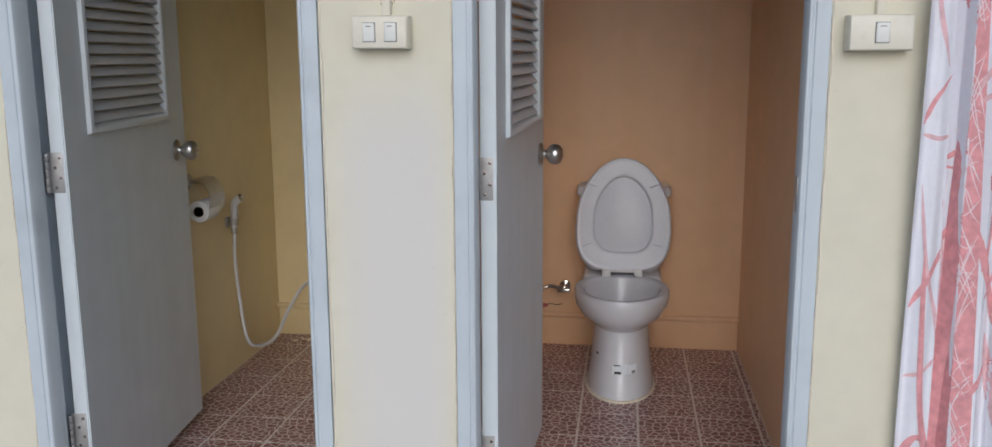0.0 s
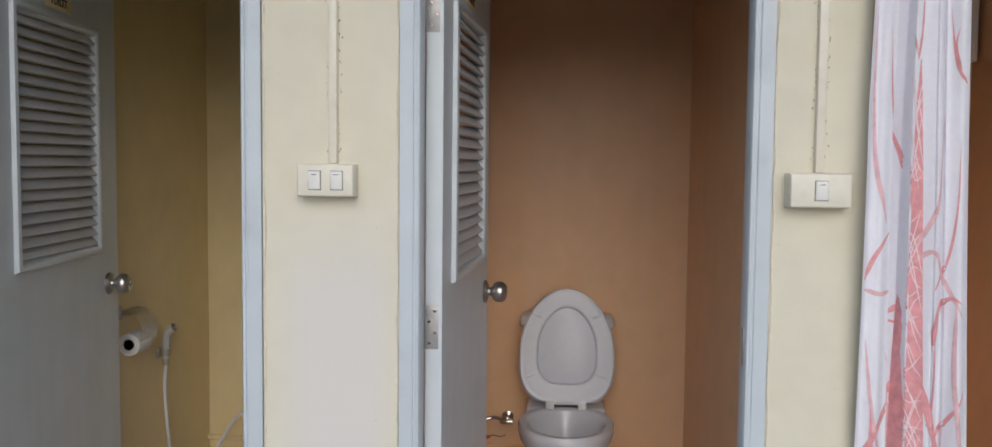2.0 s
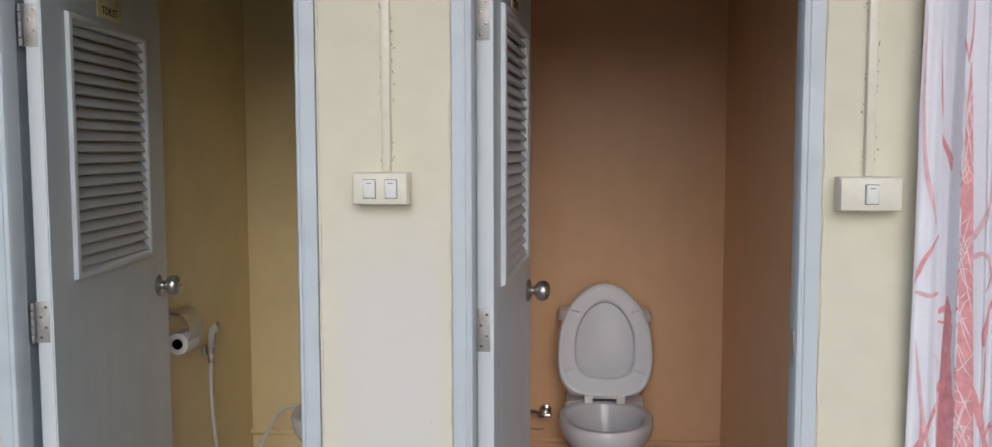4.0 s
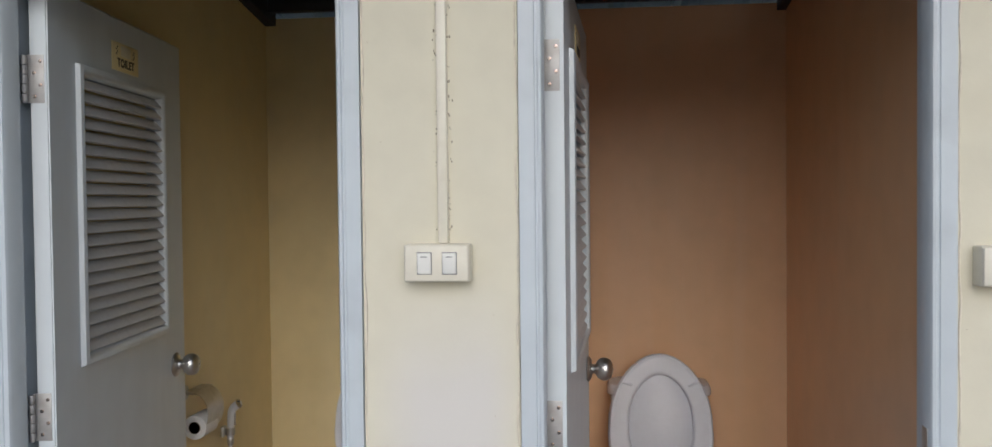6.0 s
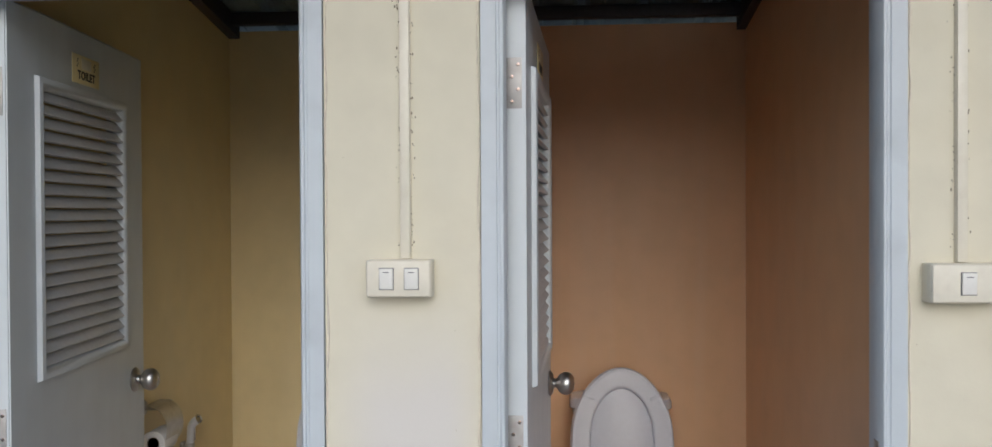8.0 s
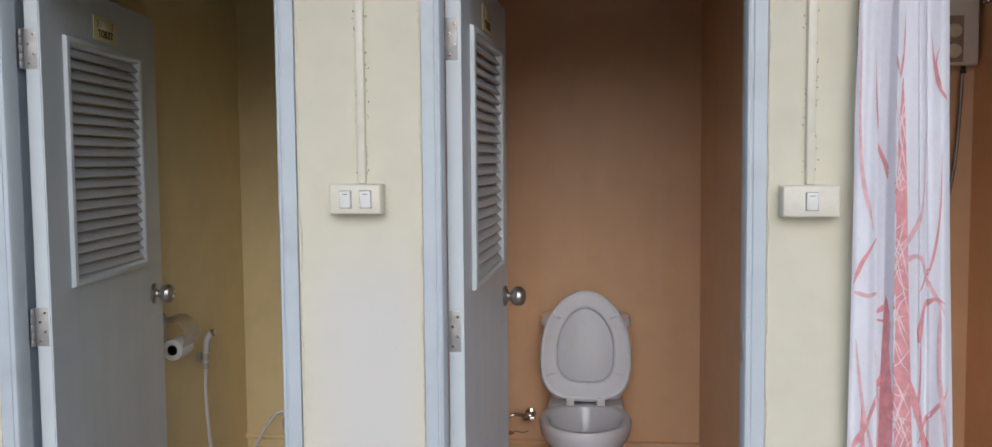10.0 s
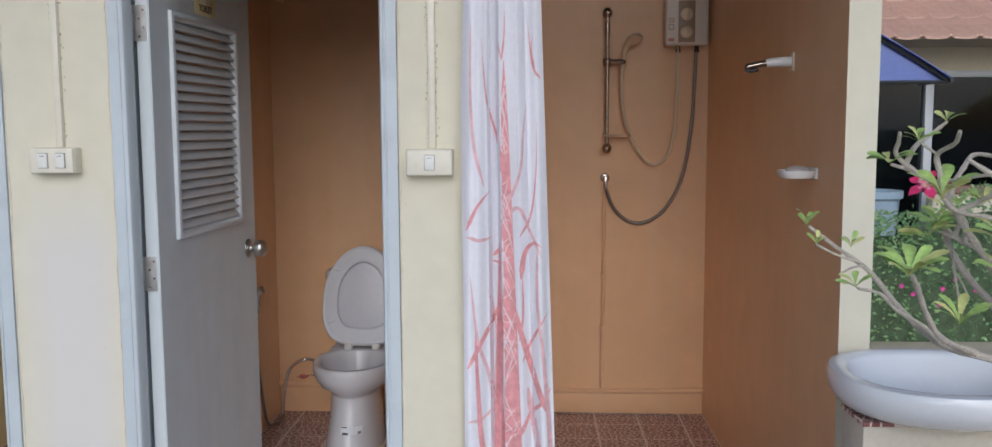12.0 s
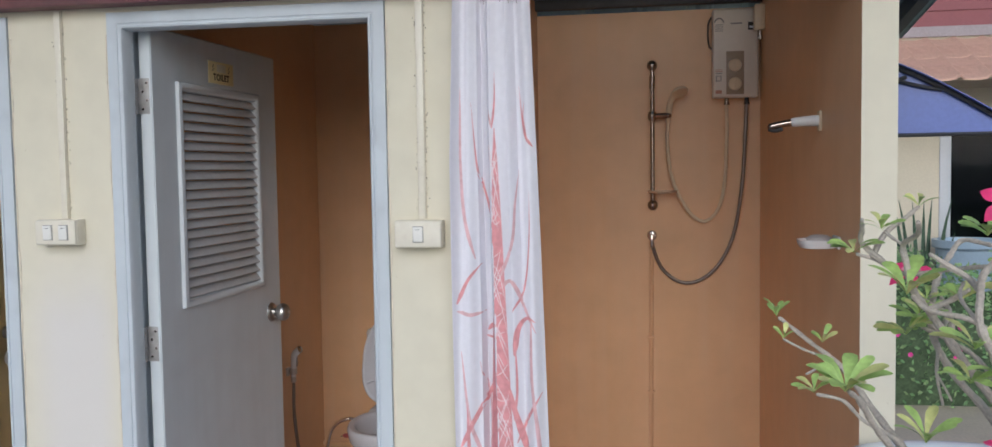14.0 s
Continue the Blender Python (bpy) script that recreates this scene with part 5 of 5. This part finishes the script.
part("front_bar", tube([(0.885, -0.03, 0.012), (0.885, 0.15, 0.012), (0.885, 0.32, 0.012)], 0.009, 0.009, 8), BLACKP, aw)
part("end_panel", rings([[(p.x, 0.012, 0.0), (p.x, 0.016, 0.0), (p.x, 0.016, p.z), (p.x, 0.012, p.z)] for p in path]), BLUE, aw, "blue side sheet")
hose("roof_cable", [(2.22, 3.3, 2.27), (2.16, 3.5, 2.16), (2.12, 3.62, 2.10), (2.06, 3.75, 2.08), (2.0, 3.88, 2.14)], 0.004, PLASTIC, "white cable sagging under the roof edge")

tagged(part("pavement", box(2.2, 10.0, 2.2, 8.29, -0.18, -0.115, 0.004), mat("paving", (0.66, 0.57, 0.44), 0.85, vary=0.15, scale=2, bump=0.3, dirt=(0.4, 0.35, 0.28), dirt_amount=0.4, dirt_scale=3)), "pale tan paving in front of the house", "pavement", kind="structure")

# ---- neighbouring house ----
HWALL = mat("house_wall", (0.66, 0.60, 0.46), 0.8, vary=0.08, scale=1.5, dirt=(0.45, 0.4, 0.3), dirt_amount=0.3, dirt_scale=1.5)
TERRA = mat("terracotta_tile", (0.58, 0.37, 0.27), 0.7, vary=0.15, scale=5, dirt=(0.40, 0.22, 0.16), dirt_amount=0.4, dirt_scale=6, rand=0.1)
REDB = mat("red_board", (0.21, 0.055, 0.06), 0.55, vary=0.1, scale=4, rand=0.1)
ALU = mat("white_aluminium", (0.52, 0.54, 0.56), 0.4, vary=0.04)
ROOMSHADE = mat("unlit_room_tone", (0.05, 0.053, 0.056), 0.9, vary=0.3)
GREYT = mat("grey_flashing", (0.34, 0.30, 0.30), 0.7, vary=0.15)
glass = bpy.data.materials.new("window_glass")
glass.use_nodes = True
gb = glass.node_tree.nodes["Principled BSDF"]
gb.inputs["Base Color"].default_value, gb.inputs["Roughness"].default_value = (0.26, 0.30, 0.30, 1), 0.02
gb.inputs["Specular IOR Level"].default_value = 0.2
gb.inputs["Transmission Weight"].default_value, gb.inputs["IOR"].default_value = 1.0, 1.25
YH = 8.3
house = thing("house", pose(4.6, YH, -0.13), "cream house with terracotta eave and red boards", "house")
W0, W1 = -3.6, 5.2
def hx(x):
    return x - 4.6


for b in ((W0, hx(3.69), 0, 0.15, 0, 2.75), (hx(6.55), W1, 0, 0.15, 0, 2.75), (hx(3.69), hx(6.55), 0, 0.15, 1.99, 2.75)):
    part("wall", box(*b), HWALL, house, smooth=False)
# closed box added behind the panes; its near-black colour imitates an unlit interior
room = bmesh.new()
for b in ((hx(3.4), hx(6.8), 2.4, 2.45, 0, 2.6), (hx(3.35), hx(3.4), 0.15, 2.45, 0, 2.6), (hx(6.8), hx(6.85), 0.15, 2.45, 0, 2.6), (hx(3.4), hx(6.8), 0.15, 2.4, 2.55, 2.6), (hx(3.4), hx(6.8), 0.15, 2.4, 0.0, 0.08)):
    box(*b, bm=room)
part("room", room, ROOMSHADE, house, "added room box behind the glass, coloured near black as unlit", smooth=False)
win = part("sliding_door", box(hx(3.69), hx(6.55), -0.01, 0.12, 1.93, 1.99, 0.004), ALU, house, "white-framed sliding glass door")
for x0, x1 in ((3.69, 3.786), (4.455, 4.53), (5.17, 5.25), (5.85, 5.92), (6.47, 6.55)):
    part("stile", box(hx(x0), hx(x1), -0.012, 0.11, 0.08, 1.93, 0.004), ALU, win)
for x0, x1 in ((3.786, 4.455), (4.53, 5.17), (5.25, 5.85), (5.92, 6.47)):
    pane = part("pane", box(hx(x0) + 0.001, hx(x1) - 0.001, 0.04, 0.046, 0.08, 1.929), glass, win)
    pane.visible_shadow = False
# eave of double-roll tiles
eave = part("eave", box(W0, W1, -0.85, 0.0, 2.205, 2.225), mat("soffit", (0.42, 0.36, 0.28), 0.8), house, "terracotta tiled eave over a pale soffit")
tile_mesh = None
for k in range(int((W1 - W0) / 0.235)):
    x0 = W0 + k * 0.235
    for r in range(2):
        y0, y1 = -0.92 + r * 0.46, -0.92 + (r + 1) * 0.46 + 0.05
        z0, z1 = 2.215 + r * 0.215, 2.215 + (r + 1) * 0.215
        if tile_mesh is None:
            secs = []
            for q in range(13):
                u = q / 12
                hgt = 0.006 + 0.024 * math.exp(-((u - 0.88) / 0.07) ** 2) - 0.010 * math.sin(math.pi * min(1.0, u / 0.8))
                flat = 1.0 if 0.08 < u < 0.74 else 0.0
                xx = u * 0.24
                ribs = [(xx, 0.10 + 0.022 * q2, hgt + 0.046 + 0.0101 * q2 + flat * (0.005 if q2 % 2 else -0.002)) for q2 in range(9)]
                secs.append([(xx, 0, hgt), (xx, 0.03, hgt + 0.022)] + ribs + [(xx, 0.51, hgt + 0.235), (xx, 0.51, hgt + 0.221), (xx, 0, hgt - 0.016)])
            tl = part("roof_tile", rings(secs), TERRA, eave)
            tile_mesh = tl.data
            tl.location = (x0, y0, z0)
        else:
            share("roof_tile", tile_mesh, eave, (x0, y0, z0))
part("flashing", box(W0, W1, -0.03, 0.15, 2.66, 2.75), GREYT, house)
for k in range(12):
    b0 = bmesh.new()
    rings([[(x, -0.012, 0), (x, 0.0, 0.142), (x, 0.02, 0.142), (x, 0.02, 0)] for x in (W0, W1)], b0)
    sd_ = part("siding_board", b0, REDB, house, smooth=False)
    sd_.location = (0, 0.02 + 0.0, 2.752 + k * 0.140)
part("upper_wall", box(W0, W1, 0.042, 0.15, 2.75, 4.5), HWALL, house, smooth=False)
part("roof", rings([[(x, -0.5, 4.40), (x, 3.0, 5.6), (x, 3.0, 5.66), (x, -0.5, 4.46)] for x in (W0 - 0.3, W1 + 0.3)]), TERRA, house, smooth=False)
part("side_wall", box(W0, W0 + 0.15, 0.15, 3.0, 0, 4.4), HWALL, house, smooth=False)
part("side_wall", box(W1 - 0.15, W1, 0.15, 3.0, 0, 4.4), HWALL, house, smooth=False)
part("rear_wall", box(W0, W1, 3.0, 3.15, 0, 5.5), HWALL, house, smooth=False)

# ---- garden in front of the house ----
HEDGEA = mat("hedge_leaf", (0.19, 0.33, 0.13), 0.5, vary=0.45, scale=3, fine=25)
HEDGEB = mat("hedge_leaf_light", (0.30, 0.42, 0.18), 0.5, vary=0.4, scale=3, fine=25)
hedge = thing("hedge", pose(3.75, 5.85, -0.115), "loose green hedge dotted with pink flowers", "hedge")
rnd = random.Random(21)
bm = bmesh.new()
def hedge_top(x):
    return 0.95 + 0.07 * math.sin(2.1 * x) + 0.06 * math.sin(5.3 * x + 1)


for i in range(9000):
    x = rnd.uniform(-1.9, 2.1)
    top = hedge_top(x)
    z = top * (1 - rnd.random() ** 1.7)
    bulge = 0.34 * (1 - 0.55 * abs(z / top - 0.45))
    y = rnd.uniform(-1, 0.2) * bulge
    p = Vector((x, y, max(0.02, z + rnd.uniform(-0.03, 0.05))))
    d = Vector((rnd.uniform(-1, 1), rnd.uniform(-1.2, 0.4), rnd.uniform(-0.4, 0.9))).normalized()
    sd2 = d.orthogonal().normalized() * rnd.uniform(0.009, 0.016)
    L_ = rnd.uniform(0.025, 0.05)
    f = bm.faces.new([bm.verts.new(q) for q in (p, p + d * L_ * 0.5 + sd2, p + d * L_, p + d * L_ * 0.5 - sd2)])
    f.material_index = rnd.choice((0, 0, 1))
tagged(part("foliage", bm, [HEDGEA, HEDGEB], hedge, smooth=False), kind="stuff")
# dark green filler; its colour stands in for shade deep between the leaves
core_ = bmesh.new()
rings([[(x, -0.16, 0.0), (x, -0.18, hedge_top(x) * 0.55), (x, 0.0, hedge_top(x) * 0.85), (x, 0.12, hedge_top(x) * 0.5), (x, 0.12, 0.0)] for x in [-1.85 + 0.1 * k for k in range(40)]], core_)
part("shade_core", core_, mat("hedge_shade", (0.08, 0.12, 0.06), 0.9, vary=0.5, scale=20, bump=0.8), hedge)
MAG = mat("magenta_petal", (0.62, 0.05, 0.30), 0.6, vary=0.2)
for i in range(30):
    x = rnd.uniform(-1.4, 1.2)
    z = rnd.uniform(0.18, 0.62)
    b0 = bmesh.new()
    c = Vector((x, -0.36 + 0.1 * rnd.random(), z))
    for k in range(5):
        a = 2 * math.pi * k / 5
        o = Vector((math.cos(a), -0.3, math.sin(a))) * 0.018
        t_ = Vector((-math.sin(a), 0, math.cos(a))) * 0.009
        b0.faces.new([b0.verts.new(q) for q in (c, c + o * 0.6 + t_, c + o, c + o * 0.6 - t_)])
    part("blossom", b0, MAG, hedge, smooth=False)
lw = thing("planter_wall", pose(5.05, 7.75, -0.13), "low cream garden wall with brown cap", "garden wall")
part("wall", box(-0.75, 1.4, -0.07, 0.07, 0, 0.88, 0.004), HWALL, lw)
part("cap", box(-0.78, 1.43, -0.10, 0.10, 0.88, 0.95, 0.008), mat("brown_cap", (0.22, 0.13, 0.09), 0.7, vary=0.2), lw)
bp = thing("garden_pot", pose(3.80, 7.85, -0.13), "pale blue glazed garden pot", "plant pot")
part("pot_wall", lathe([(0, 0), (0.15, 0), (0.17, 0.05), (0.24, 0.55), (0.26, 0.82), (0.29, 0.84), (0.29, 0.90), (0.25, 0.90), (0.23, 0.82), (0, 0.80)], 32), mat("blue_glaze", (0.36, 0.46, 0.55), 0.3, vary=0.1), bp)
sp = thing("snake_plant", pose(3.46, 7.95, -0.13), "tall dark snake plant by the house wall", "plant")
for i in range(9):
    b0 = bmesh.new()
    a = i * 0.7
    base = Vector((0.10 * math.cos(a * 1.7), 0.06 * math.sin(a * 2.3), 0.0))
    lean = Vector((0.16 * math.cos(a * 1.7), 0.05 * math.sin(a), 0))
    hgt = 0.95 + 0.38 * math.sin(i * 2.1) ** 2
    secs = []
    for t, w in ((0, 0.5), (0.3, 1), (0.6, 0.9), (0.85, 0.5), (1, 0.04)):
        c = base + lean * t * t + Vector((0, 0, hgt * t))
        secs.append([c + Vector((0.022 * w, 0, 0)), c + Vector((0, -0.006, 0)), c + Vector((-0.022 * w, 0, 0)), c + Vector((0, 0.006, 0))])
    part("leaf", rings(secs, b0), mat("snake_leaf", (0.07, 0.12, 0.07), 0.4, vary=0.4, scale=15) if i == 0 else bpy.data.materials["snake_leaf"], sp)
